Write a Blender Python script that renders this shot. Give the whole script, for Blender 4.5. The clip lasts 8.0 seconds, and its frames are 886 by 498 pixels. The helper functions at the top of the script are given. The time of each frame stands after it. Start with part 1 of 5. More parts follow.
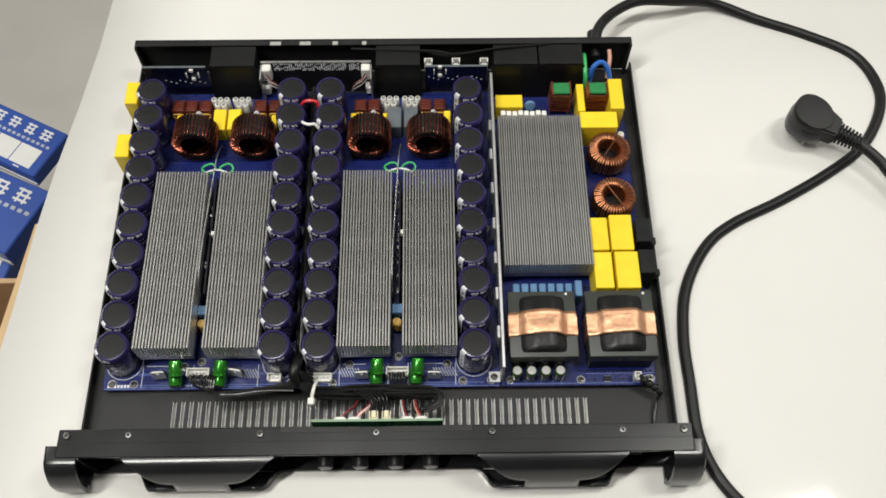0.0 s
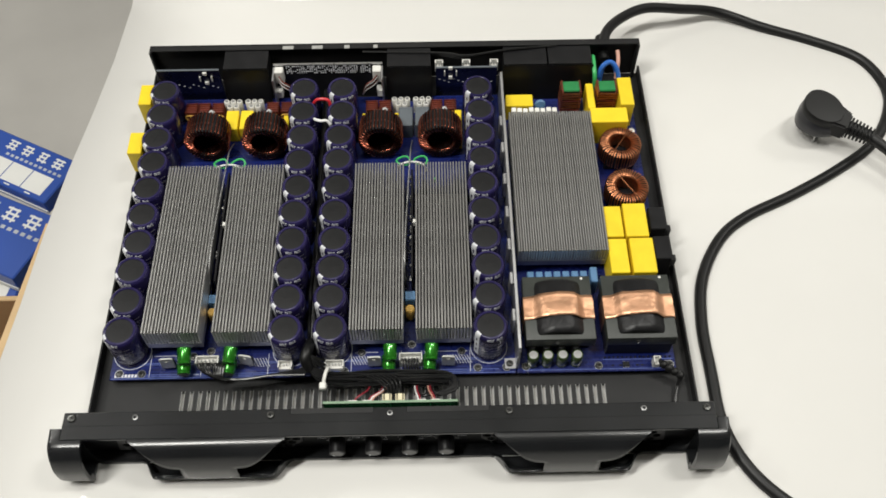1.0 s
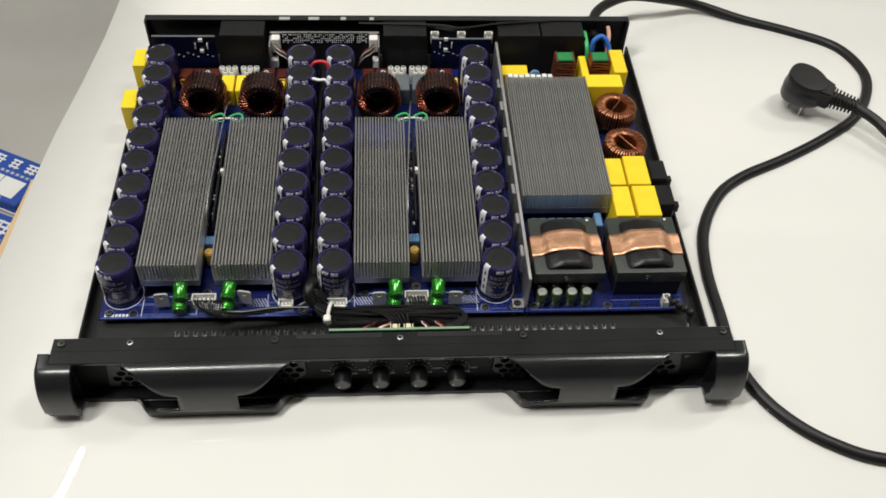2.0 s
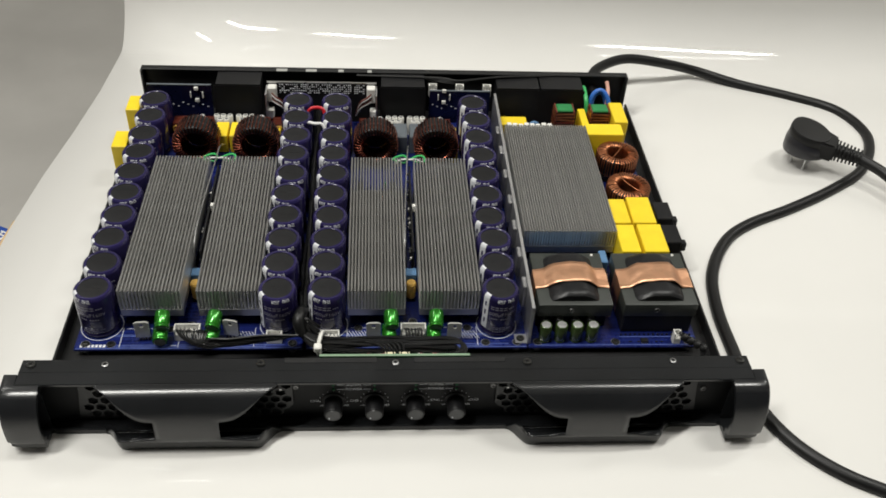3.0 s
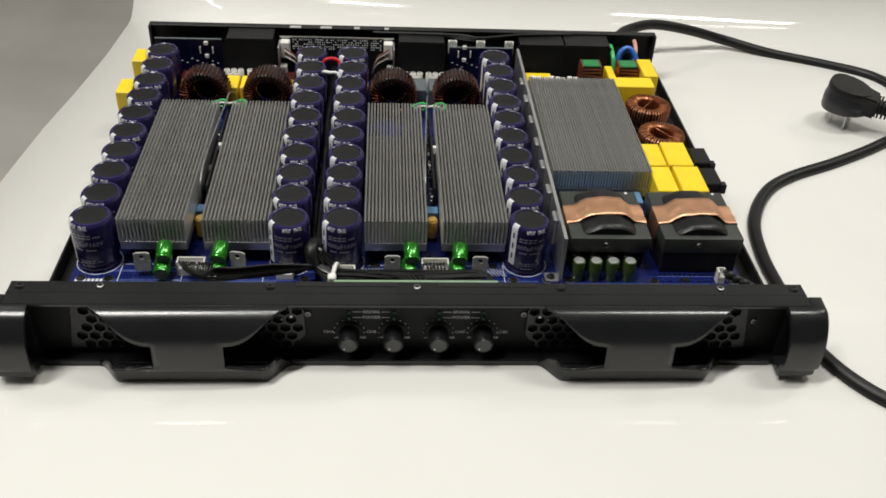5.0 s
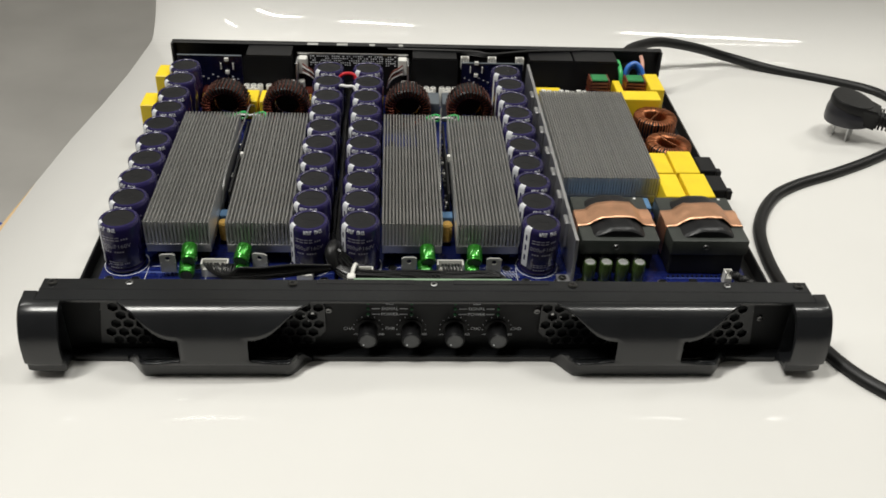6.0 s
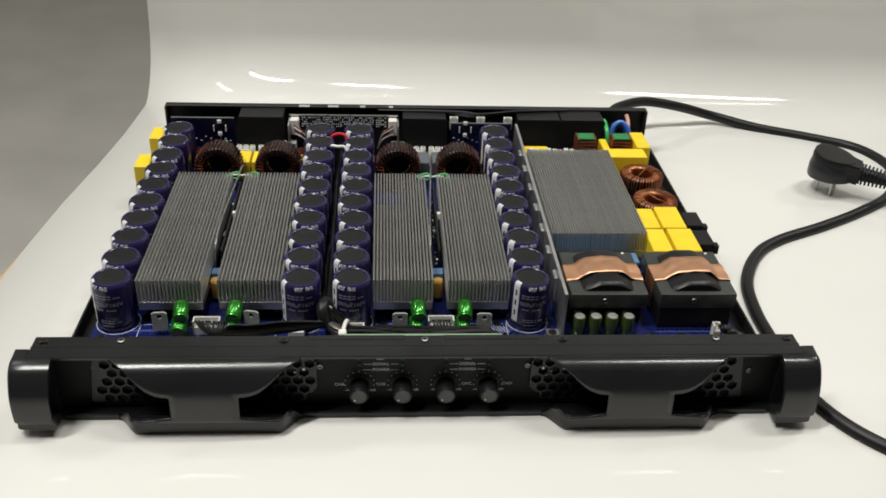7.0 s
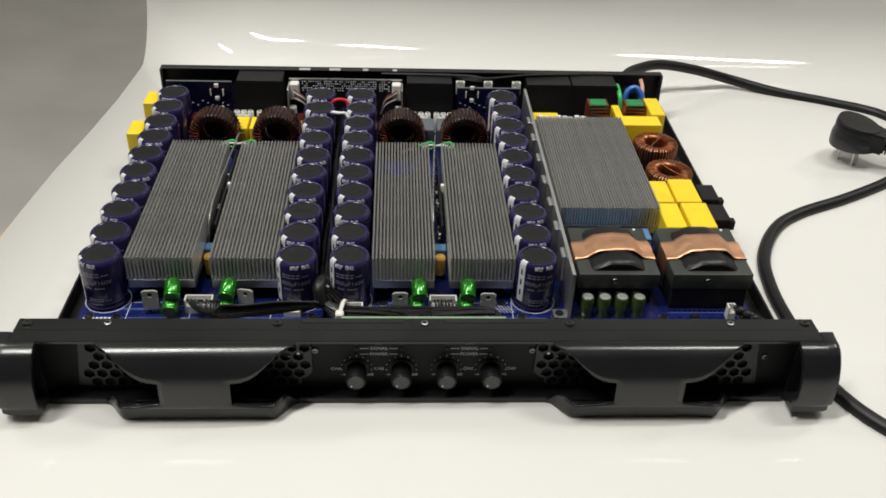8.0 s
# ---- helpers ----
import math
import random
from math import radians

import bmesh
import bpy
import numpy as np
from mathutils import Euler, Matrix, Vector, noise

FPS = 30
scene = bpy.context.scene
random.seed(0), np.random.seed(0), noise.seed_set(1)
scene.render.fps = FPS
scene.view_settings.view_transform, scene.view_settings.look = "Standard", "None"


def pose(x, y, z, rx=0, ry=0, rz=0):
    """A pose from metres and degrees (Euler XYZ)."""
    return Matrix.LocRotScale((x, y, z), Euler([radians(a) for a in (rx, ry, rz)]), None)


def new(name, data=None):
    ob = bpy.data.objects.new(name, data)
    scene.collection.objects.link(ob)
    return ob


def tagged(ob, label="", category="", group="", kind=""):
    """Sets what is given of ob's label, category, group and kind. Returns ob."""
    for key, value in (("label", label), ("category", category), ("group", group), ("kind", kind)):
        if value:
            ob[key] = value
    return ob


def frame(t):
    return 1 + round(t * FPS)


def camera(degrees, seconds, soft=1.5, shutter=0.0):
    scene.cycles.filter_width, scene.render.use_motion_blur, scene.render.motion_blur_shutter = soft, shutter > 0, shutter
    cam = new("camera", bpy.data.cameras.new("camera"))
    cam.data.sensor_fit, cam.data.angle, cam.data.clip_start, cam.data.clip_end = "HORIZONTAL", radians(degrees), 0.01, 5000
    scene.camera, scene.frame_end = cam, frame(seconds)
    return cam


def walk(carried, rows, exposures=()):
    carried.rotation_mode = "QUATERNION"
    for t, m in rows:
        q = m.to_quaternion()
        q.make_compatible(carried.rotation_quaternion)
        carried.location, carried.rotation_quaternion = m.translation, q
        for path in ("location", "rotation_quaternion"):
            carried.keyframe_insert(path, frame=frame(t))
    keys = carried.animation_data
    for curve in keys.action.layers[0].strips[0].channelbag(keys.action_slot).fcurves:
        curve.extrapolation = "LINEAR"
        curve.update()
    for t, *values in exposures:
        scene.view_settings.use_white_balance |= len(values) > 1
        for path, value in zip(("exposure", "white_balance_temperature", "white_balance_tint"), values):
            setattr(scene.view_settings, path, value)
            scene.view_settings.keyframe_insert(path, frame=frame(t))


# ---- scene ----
cam = camera(50.69, 8.0, soft=1.7)
PATH = [
    (0.0, 0.0435, -0.1950, 0.7219, 27.15, -0.27, -0.75),
    (0.5, 0.0456, -0.2102, 0.7066, 27.83, 0.08, -0.62),
    (1.0, 0.0361, -0.2656, 0.6728, 32.85, 0.26, -1.03),
    (1.5, 0.0055, -0.3186, 0.6214, 35.44, -0.87, -1.85),
    (1.7, -0.0088, -0.3438, 0.6038, 37.58, -1.58, -2.70),
    (2.8, -0.0153, -0.4001, 0.5101, 46.87, -2.94, -3.22),
    (3.0, -0.0151, -0.4063, 0.4961, 49.09, -2.94, -3.18),
    (3.5, -0.0171, -0.4104, 0.4666, 51.19, -3.08, -2.74),
    (4.0, -0.0119, -0.4082, 0.4292, 50.83, -2.80, -2.61),
    (4.5, -0.0159, -0.4140, 0.4042, 52.07, -2.70, -2.82),
    (6.0, -0.0275, -0.4532, 0.3918, 54.89, -2.26, -2.45),
    (6.5, -0.0294, -0.4632, 0.3921, 57.43, -2.15, -3.11),
    (7.0, -0.0264, -0.4604, 0.3913, 58.73, -2.05, -3.14),
    (7.5, -0.0229, -0.4507, 0.3969, 57.74, -2.10, -2.75),
    (8.0, -0.0184, -0.4279, 0.3903, 55.77, -1.94, -2.34),
]
walk(cam, [(t, pose(x, y, z, rx, ry, rz)) for t, x, y, z, rx, ry, rz in PATH])

# ---- light: a closed room with ceiling tube lights and added fill lamps ----
EXPOSURE = 0.0
scene.view_settings.exposure = EXPOSURE
world = bpy.data.worlds.new("room_world")
scene.world = world
world.use_nodes = True
world.node_tree.nodes["Background"].inputs[0].default_value = (0.9, 0.95, 1.0, 1)
world.node_tree.nodes["Background"].inputs[1].default_value = 0.1

TABLE_Z = -0.0045
FLOOR_Z, CEIL_Z = -0.76, 2.0
# two short fluorescent tubes set by their streaks, then three added fill lamps: (x, y, length, width, turn, watts)
TUBES_AND_FILL = [(-0.15, 0.15, 0.24, 0.035, 33, 7.0), (0.88, 0.24, 0.56, 0.10, 18, 15), (-0.76, -0.28, 0.80, 0.08, 33, 30), (2.05, 1.10, 0.72, 0.08, 33, 14), (-1.65, 0.90, 0.90, 0.08, 33, 14)]
for lx, ly, ln, wd, turn, power in TUBES_AND_FILL:
    lamp = bpy.data.lights.new("tube_or_fill_lamp", "AREA")
    lamp.shape, lamp.size, lamp.size_y = "RECTANGLE", ln, wd
    lamp.energy = power
    lamp.color = (1.0, 0.985, 0.925)
    new("tube_or_fill_lamp", lamp).matrix_world = pose(lx, ly, CEIL_Z - 0.075, 0, 0, turn)


# ---- materials ----
def mat(name, col, rough=0.5, metal=0.0, var=0.12, scale=60, bump=0.0, bscale=900, rvar=0.1, rand=0.0, coat=0.0, spec=0.5):
    m = bpy.data.materials.new(name)
    m.use_nodes = True
    nt = m.node_tree
    b = nt.nodes["Principled BSDF"]
    tc = nt.nodes.new("ShaderNodeTexCoord")
    n1 = nt.nodes.new("ShaderNodeTexNoise")
    n1.inputs["Scale"].default_value, n1.inputs["Detail"].default_value = scale, 4
    n2 = nt.nodes.new("ShaderNodeTexNoise")
    n2.inputs["Scale"].default_value, n2.inputs["Detail"].default_value = bscale, 3
    nt.links.new(tc.outputs["Object"], n1.inputs["Vector"])
    nt.links.new(tc.outputs["Object"], n2.inputs["Vector"])
    ramp = nt.nodes.new("ShaderNodeValToRGB")
    lo, hi = [max(0, c * (1 - var)) for c in col], [min(1, c * (1 + var)) for c in col]
    ramp.color_ramp.elements[0].position, ramp.color_ramp.elements[1].position = 0.3, 0.7
    ramp.color_ramp.elements[0].color, ramp.color_ramp.elements[1].color = (*lo, 1), (*hi, 1)
    nt.links.new(n1.outputs["Fac"], ramp.inputs["Fac"])
    out = ramp.outputs["Color"]
    if rand:
        oi = nt.nodes.new("ShaderNodeObjectInfo")
        mr = nt.nodes.new("ShaderNodeMapRange")
        mr.inputs["To Min"].default_value, mr.inputs["To Max"].default_value = 1 - rand, 1 + rand
        hsv = nt.nodes.new("ShaderNodeHueSaturation")
        nt.links.new(oi.outputs["Random"], mr.inputs["Value"])
        nt.links.new(mr.outputs["Result"], hsv.inputs["Value"])
        nt.links.new(out, hsv.inputs["Color"])
        out = hsv.outputs["Color"]
    nt.links.new(out, b.inputs["Base Color"])
    rr = nt.nodes.new("ShaderNodeMapRange")
    rr.inputs["To Min"].default_value, rr.inputs["To Max"].default_value = max(0.02, rough - rvar), min(1, rough + rvar)
    nt.links.new(n1.outputs["Fac"], rr.inputs["Value"])
    nt.links.new(rr.outputs["Result"], b.inputs["Roughness"])
    b.inputs["Metallic"].default_value = metal
    b.inputs["Coat Weight"].default_value = coat
    b.inputs["Specular IOR Level"].default_value = spec
    if bump:
        bp = nt.nodes.new("ShaderNodeBump")
        bp.inputs["Strength"].default_value, bp.inputs["Distance"].default_value = bump, 0.001
        nt.links.new(n2.outputs["Fac"], bp.inputs["Height"])
        nt.links.new(bp.outputs["Normal"], b.inputs["Normal"])
    return m


def board_mat(name, base, trace):
    """Solder-masked board: fine copper traces under the lacquer."""
    m = mat(name, base, 0.28, 0, 0.25, 50, 0.12, 700, 0.06)
    nt = m.node_tree
    b = nt.nodes["Principled BSDF"]
    tc = nt.nodes.new("ShaderNodeTexCoord")
    br = nt.nodes.new("ShaderNodeTexBrick")
    br.inputs["Scale"].default_value = 62
    br.inputs["Mortar Size"].default_value = 0.035
    br.inputs["Brick Width"].default_value, br.inputs["Row Height"].default_value = 0.9, 0.22
    br.offset_frequency, br.squash_frequency, br.squash = 3, 4, 0.6
    nt.links.new(tc.outputs["Object"], br.inputs["Vector"])
    mix = nt.nodes.new("ShaderNodeMix")
    mix.data_type = "RGBA"
    old = b.inputs["Base Color"].links[0].from_socket
    nt.links.new(br.outputs["Fac"], mix.inputs["Factor"])
    nt.links.new(old, mix.inputs["A"])
    mix.inputs["B"].default_value = (*trace, 1)
    nt.links.new(mix.outputs["Result"], b.inputs["Base Color"])
    return m


SHEET = mat("white_glossy_board", (0.70, 0.69, 0.665), 0.06, 0, 0.015, 6, 0.010, 12, 0.015)
BLACK = mat("black_anodised", (0.0115, 0.0122, 0.0134), 0.225, 0, 0.2, 30, 0.04, 2500, 0.03, spec=0.55)
MATT = mat("matt_black_paint", (0.0125, 0.013, 0.0138), 0.55, 0, 0.2, 40, 0.06, 1800, 0.06, spec=0.2)
SATIN = mat("satin_black_paint", (0.017, 0.018, 0.019), 0.45, 0, 0.2, 40, 0.06, 1800, 0.06)
BLACKP = mat("black_painted_steel", (0.0145, 0.0145, 0.0152), 0.45, 0, 0.25, 25, 0.08, 1800, 0.08, spec=0.3)
DEEP = mat("black_plastic", (0.011, 0.011, 0.012), 0.40, 0, 0.2, 60, 0.06, 1200, 0.08, spec=0.22)
WIRE = mat("black_wire_sheath", (0.009, 0.009, 0.0095), 0.30, 0, 0.2, 40, 0.06, 900, 0.08, spec=0.45)
RUBBER = mat("black_rubber_sheath", (0.006, 0.006, 0.0062), 0.44, 0, 0.2, 40, 0.06, 900, 0.08, spec=0.35)
PLUGM = mat("charcoal_plug_plastic", (0.018, 0.018, 0.022), 0.36, 0, 0.15, 60, 0.08, 1500, 0.06)
# fin tips: aluminium coloured darker to hold down the overhead glare
ALU_TIP_DIM = mat("aluminium_dimmed_tip", (0.38, 0.376, 0.368), 0.42, 1.0, 0.06, 80, 0.05, 1500, 0.06, rand=0.07)
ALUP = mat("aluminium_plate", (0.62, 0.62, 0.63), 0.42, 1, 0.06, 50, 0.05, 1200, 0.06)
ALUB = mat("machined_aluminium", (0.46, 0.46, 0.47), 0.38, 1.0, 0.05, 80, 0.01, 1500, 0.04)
# fin sides: the same aluminium coloured lighter, so the gaps look lit
ALU_SIDE_LIT = mat("aluminium_lit_side", (0.78, 0.78, 0.77), 0.48, 1.0, 0.05, 90, 0.02, 1500, 0.05, rand=0.06)
TAB = mat("tinned_tab", (0.50, 0.50, 0.48), 0.42, 0.5, 0.1, 300, 0.0, 900, 0.08)
STEEL = mat("plated_steel", (0.55, 0.55, 0.55), 0.3, 1, 0.15, 300, 0.0, 900, 0.1)
DARKSTEEL = mat("blackened_steel", (0.16, 0.16, 0.16), 0.32, 1, 0.2, 400, 0.0, 900, 0.1)
BOARD = board_mat("blue_circuit_lacquer", (0.006, 0.011, 0.086), (0.009, 0.018, 0.125))
TRACK = mat("lacquered_track", (0.10, 0.14, 0.36), 0.3, 0, 0.15, 200)
NAVYB = board_mat("dark_navy_circuit_lacquer", (0.003, 0.004, 0.020), (0.004, 0.006, 0.030))
FILM = mat("black_insulating_film", (0.004, 0.004, 0.0045), 0.30, 0, 0.2, 60, 0.35, 60, 0.06, spec=0.3)
GREENB = board_mat("green_circuit_lacquer", (0.01, 0.10, 0.035), (0.02, 0.18, 0.06))
SILK = mat("white_silkscreen", (0.62, 0.63, 0.66), 0.5, 0, 0.08, 300)
SLEEVE = mat("navy_pvc_sleeve", (0.016, 0.012, 0.060), 0.24, 0, 0.15, 90, 0.05, 500, 0.06, rand=0.12)
CAPTOP = mat("dark_capacitor_top", (0.011, 0.011, 0.012), 0.5, 0, 0.25, 120, 0.1, 900, 0.08, rand=0.15, spec=0.25)
PRINT = mat("pale_grey_print", (0.30, 0.29, 0.36), 0.45, 0, 0.1, 500)
YELLOW = mat("yellow_film_box", (0.82, 0.60, 0.02), 0.42, 0, 0.06, 80, 0.04, 900, 0.06, rand=0.04)
COPPER = mat("bright_copper_wire", (0.50, 0.20, 0.095), 0.38, 1, 0.2, 200, 0.0, 900, 0.08)
ENAMEL = mat("dark_enamelled_wire", (0.21, 0.060, 0.036), 0.26, 1, 0.3, 160, 0.0, 900, 0.06)
FOIL = mat("crinkled_copper_foil", (0.74, 0.42, 0.26), 0.44, 1, 0.12, 70, 1.0, 90, 0.08)
FERRITE = mat("dark_grey_ferrite", (0.030, 0.034, 0.030), 0.45, 0, 0.15, 90, 0.15, 900, 0.08, spec=0.5)
TAPE = mat("black_glossy_tape", (0.008, 0.008, 0.009), 0.36, 0, 0.2, 90, 0.5, 120, 0.08, spec=0.3)
GREENCAP = mat("metallic_green_sleeve", (0.018, 0.19, 0.010), 0.24, 0.55, 0.15, 150, 0.03, 600, 0.06, coat=0.6)
OLIVE = mat("dark_green_gold_sleeve", (0.045, 0.075, 0.02), 0.25, 0.2, 0.3, 200, 0.0, 600, 0.06, coat=0.3)
WHITEP = mat("white_nylon", (0.72, 0.71, 0.67), 0.4, 0, 0.08, 150, 0.05, 900, 0.08)
IVORY = mat("ivory_nylon", (0.70, 0.64, 0.45), 0.4, 0, 0.08, 150, 0.05, 900, 0.08)
BLUEC = mat("light_blue_capacitor", (0.09, 0.19, 0.34), 0.4, 0, 0.1, 120, 0.05, 900, 0.06, rand=0.06)
GREYCAP = mat("pale_grey_moulding", (0.42, 0.42, 0.42), 0.4, 0, 0.15, 150)
LIDM = mat("bright_can_lid", (0.36, 0.36, 0.355), 0.45, 0.4, 0.1, 300)
CHOKEG = mat("deep_green_core", (0.02, 0.20, 0.06), 0.35, 0, 0.15, 150)
GREYC = mat("slate_grey_relay", (0.10, 0.115, 0.13), 0.45, 0, 0.1, 90, 0.05, 900, 0.06)
RUST = mat("rust_red_choke", (0.12, 0.022, 0.012), 0.35, 0, 0.3, 160, 0.2, 600, 0.08)
GOLDY = mat("amber_wound_coil", (0.60, 0.36, 0.08), 0.38, 0, 0.25, 300, 0.3, 900, 0.08)
DKREDW = mat("dark_red_wire_sheath", (0.30, 0.02, 0.035), 0.35, 0, 0.1, 90)
BOARDEDGE = mat("pale_green_board_edge", (0.20, 0.30, 0.20), 0.5, 0, 0.1, 90)
REDW = mat("red_wire_sheath", (0.55, 0.02, 0.03), 0.35, 0, 0.1, 90)
BLUEW = mat("blue_wire_sheath", (0.03, 0.14, 0.50), 0.35, 0, 0.1, 90)
GREENW = mat("green_wire_sheath", (0.05, 0.42, 0.12), 0.35, 0, 0.1, 90)
WHITEW = mat("white_wire_sheath", (0.75, 0.75, 0.74), 0.35, 0, 0.05, 90)
PINKW = mat("copper_pink_wire", (0.62, 0.33, 0.25), 0.4, 0, 0.1, 90)
WALLP = mat("grey_wall_paint", (0.56, 0.545, 0.52), 0.7, 0, 0.05, 3, 0.15, 120, 0.05)
# invented dark tone for the unseen wall that the front panel reflects
WALL_STAND_IN = mat("dark_reflection_stand_in", (0.035, 0.035, 0.036), 0.7, 0, 0.08, 3, 0.15, 120, 0.05)
FLOORP = mat("grey_floor_vinyl", (0.50, 0.485, 0.46), 0.5, 0, 0.08, 4, 0.1, 60, 0.08)
CEILP = mat("white_ceiling_paint", (0.78, 0.78, 0.76), 0.8, 0, 0.03, 3)
CARTON = mat("brown_cardboard", (0.50, 0.35, 0.19), 0.75, 0, 0.12, 18, 0.3, 200, 0.06)
BOXBLUE = mat("blue_printed_card", (0.018, 0.064, 0.31), 0.42, 0, 0.08, 10, 0.05, 150, 0.06)
BOXWHITE = mat("white_printed_card", (0.66, 0.66, 0.64), 0.5, 0, 0.06, 14, 0.05, 150, 0.06)
BOXGREY = mat("grey_print", (0.40, 0.42, 0.46), 0.5, 0, 0.1, 20)
TABLEW = mat("pale_table_laminate", (0.55, 0.45, 0.32), 0.5, 0, 0.1, 12, 0.05, 200, 0.06)


# ---- mesh helpers ----
def box(bm, x0, y0, z0, x1, y1, z1, bev=0.0, seg=1):
    lo = (min(x0, x1), min(y0, y1), min(z0, z1))
    hi = (max(x0, x1), max(y0, y1), max(z0, z1))
    m = Matrix.LocRotScale([(a + b) / 2 for a, b in zip(lo, hi)], None, [b - a for a, b in zip(lo, hi)])
    r = bmesh.ops.create_cube(bm, size=1, matrix=m)
    if bev:
        edges = {e for v in r["verts"] for e in v.link_edges}
        r = bmesh.ops.bevel(bm, geom=list(edges), offset=bev, segments=seg, affect="EDGES", profile=0.5)
    return r


def lathe(bm, prof, n=24, m=None):
    """Turn a profile of (radius, height) about the z axis."""
    rings = []
    for r, z in prof:
        if r < 1e-7:
            rings.append([bm.verts.new((0, 0, z))])
        else:
            rings.append([bm.verts.new((r * math.cos(2 * math.pi * i / n), r * math.sin(2 * math.pi * i / n), z)) for i in range(n)])
    for a, b in zip(rings, rings[1:]):
        for i in range(n):
            j = (i + 1) % n
            if len(a) == 1 and len(b) > 1:
                bm.faces.new((a[0], b[i], b[j]))
            elif len(b) == 1 and len(a) > 1:
                bm.faces.new((a[i], b[0], a[j]))
            elif len(a) > 1:
                bm.faces.new((a[i], b[i], b[j], a[j]))
    if m is not None:
        bmesh.ops.transform(bm, matrix=m, verts=[v for ring in rings for v in ring])


def smooth_path(pts, k=6):
    pts = [Vector(p) for p in pts]
    out = []
    for i in range(len(pts) - 1):
        p0, p1, p2, p3 = pts[max(i - 1, 0)], pts[i], pts[i + 1], pts[min(i + 2, len(pts) - 1)]
        for s in range(k):
            u = s / k
            out.append(0.5 * (2 * p1 + (p2 - p0) * u + (2 * p0 - 5 * p1 + 4 * p2 - p3) * u * u + (3 * p1 - p0 - 3 * p2 + p3) * u ** 3))
    return out + [pts[-1]]


def tube(bm, pts, r, n=8, closed=False, flat=1.0):
    """A round cord along a line of points; r may be a number or one radius for each point."""
    pts = [Vector(p) for p in pts]
    rings, prev = [], None
    for i, p in enumerate(pts):
        a = pts[i - 1] if (i or closed) else p
        b = pts[(i + 1) % len(pts)] if (i < len(pts) - 1 or closed) else p
        d = (b - a).normalized()
        if prev is None:
            prev = d.orthogonal().normalized()
        prev = (prev - d * prev.dot(d)).normalized()
        side = d.cross(prev)
        rad = r[i] if isinstance(r, (list, tuple)) else r
        rings.append([bm.verts.new(p + rad * (math.cos(2 * math.pi * k / n) * prev + flat * math.sin(2 * math.pi * k / n) * side)) for k in range(n)])
    pairs = list(zip(rings, rings[1:])) + ([(rings[-1], rings[0])] if closed else [])
    for a, b in pairs:
        for k in range(n):
            bm.faces.new((a[k], a[(k + 1) % n], b[(k + 1) % n], b[k]))
    if not closed:
        bm.faces.new(rings[0][::-1])
        bm.faces.new(rings[-1])


def mesh_of(name, bm, material, smooth=True):
    bmesh.ops.recalc_face_normals(bm, faces=bm.faces[:])
    me = bpy.data.meshes.new(name)
    bm.to_mesh(me)
    bm.free()
    me.materials.append(material)
    if smooth:
        me.polygons.foreach_set("use_smooth", [True] * len(me.polygons))
        me.set_sharp_from_angle(angle=radians(35))
    return me


def put(name, me, parent, m=None, label=""):
    """An object on a given mesh, under a thing or a part."""
    ob = new(name, me)
    if parent is not None:
        ob.parent = parent
    if m is not None:
        ob.matrix_basis = m
    if label:
        tagged(ob, label)
    return ob


def part(name, bm, material, parent, label="", smooth=True, m=None):
    return put(name, mesh_of(name, bm, material, smooth), parent, m, label)


def thing(name, label, category, m=None, group="", kind=""):
    ob = new(name)
    ob.empty_display_size = 0.02
    if m is not None:
        ob.matrix_basis = m
    return tagged(ob, label, category, group, kind)


def solid(name, bm, material, label, category, kind="", group="", smooth=True):
    return tagged(put(name, mesh_of(name, bm, material, smooth), None), label, category, group, kind)


def boxpart(name, dims, material, parent, bev=0.0004, label="", m=None):
    bm = bmesh.new()
    box(bm, *dims, bev)
    return part(name, bm, material, parent, label, m=m)


def lettering(body, size):
    """Flat verts and faces of a line of text, centred on the origin."""
    cu = bpy.data.curves.new("lettering", "FONT")
    cu.body, cu.size, cu.align_x, cu.align_y, cu.resolution_u = body, size, "CENTER", "CENTER", 2
    ob = new("lettering", cu)
    bpy.context.view_layer.update()
    me = bpy.data.meshes.new_from_object(ob.evaluated_get(bpy.context.evaluated_depsgraph_get()))
    verts, faces = [v.co.copy() for v in me.vertices], [tuple(p.vertices) for p in me.polygons]
    bpy.data.objects.remove(ob)
    bpy.data.curves.remove(cu)
    bpy.data.meshes.remove(me)
    return verts, faces


def add_flat(bm, verts, faces, place):
    """Add flat lettering to a bmesh, each point moved by place(x, y)."""
    vs = [bm.verts.new(place(v.x, v.y)) for v in verts]
    for f in faces:
        bm.faces.new([vs[i] for i in f])


# ---- the room ----
bm = bmesh.new()
box(bm, -3.0, -1.65, FLOOR_Z - 0.1, 3.0, 4.0, FLOOR_Z)
solid("floor", bm, FLOORP, "plain grey vinyl floor", "floor", "structure")
# south wall is unseen, set close and dark to shape the panel's reflections
for nm, d in (("wall_north", (-3.1, 4.0, FLOOR_Z, 3.1, 4.1, CEIL_Z)), ("wall_south_stand_in", (-3.1, -1.75, FLOOR_Z, 3.1, -1.65, CEIL_Z)),
              ("wall_west", (-3.1, -1.65, FLOOR_Z, -3.0, 4.0, CEIL_Z)), ("wall_east", (3.0, -1.65, FLOOR_Z, 3.1, 4.0, CEIL_Z))):
    bm = bmesh.new()
    box(bm, *d)
    dark = nm == "wall_south_stand_in"
    solid(nm, bm, WALL_STAND_IN if dark else WALLP, "unseen wall darkened to give dark reflections in the front panel" if dark else "plain grey painted wall", "wall", "structure")
bm = bmesh.new()
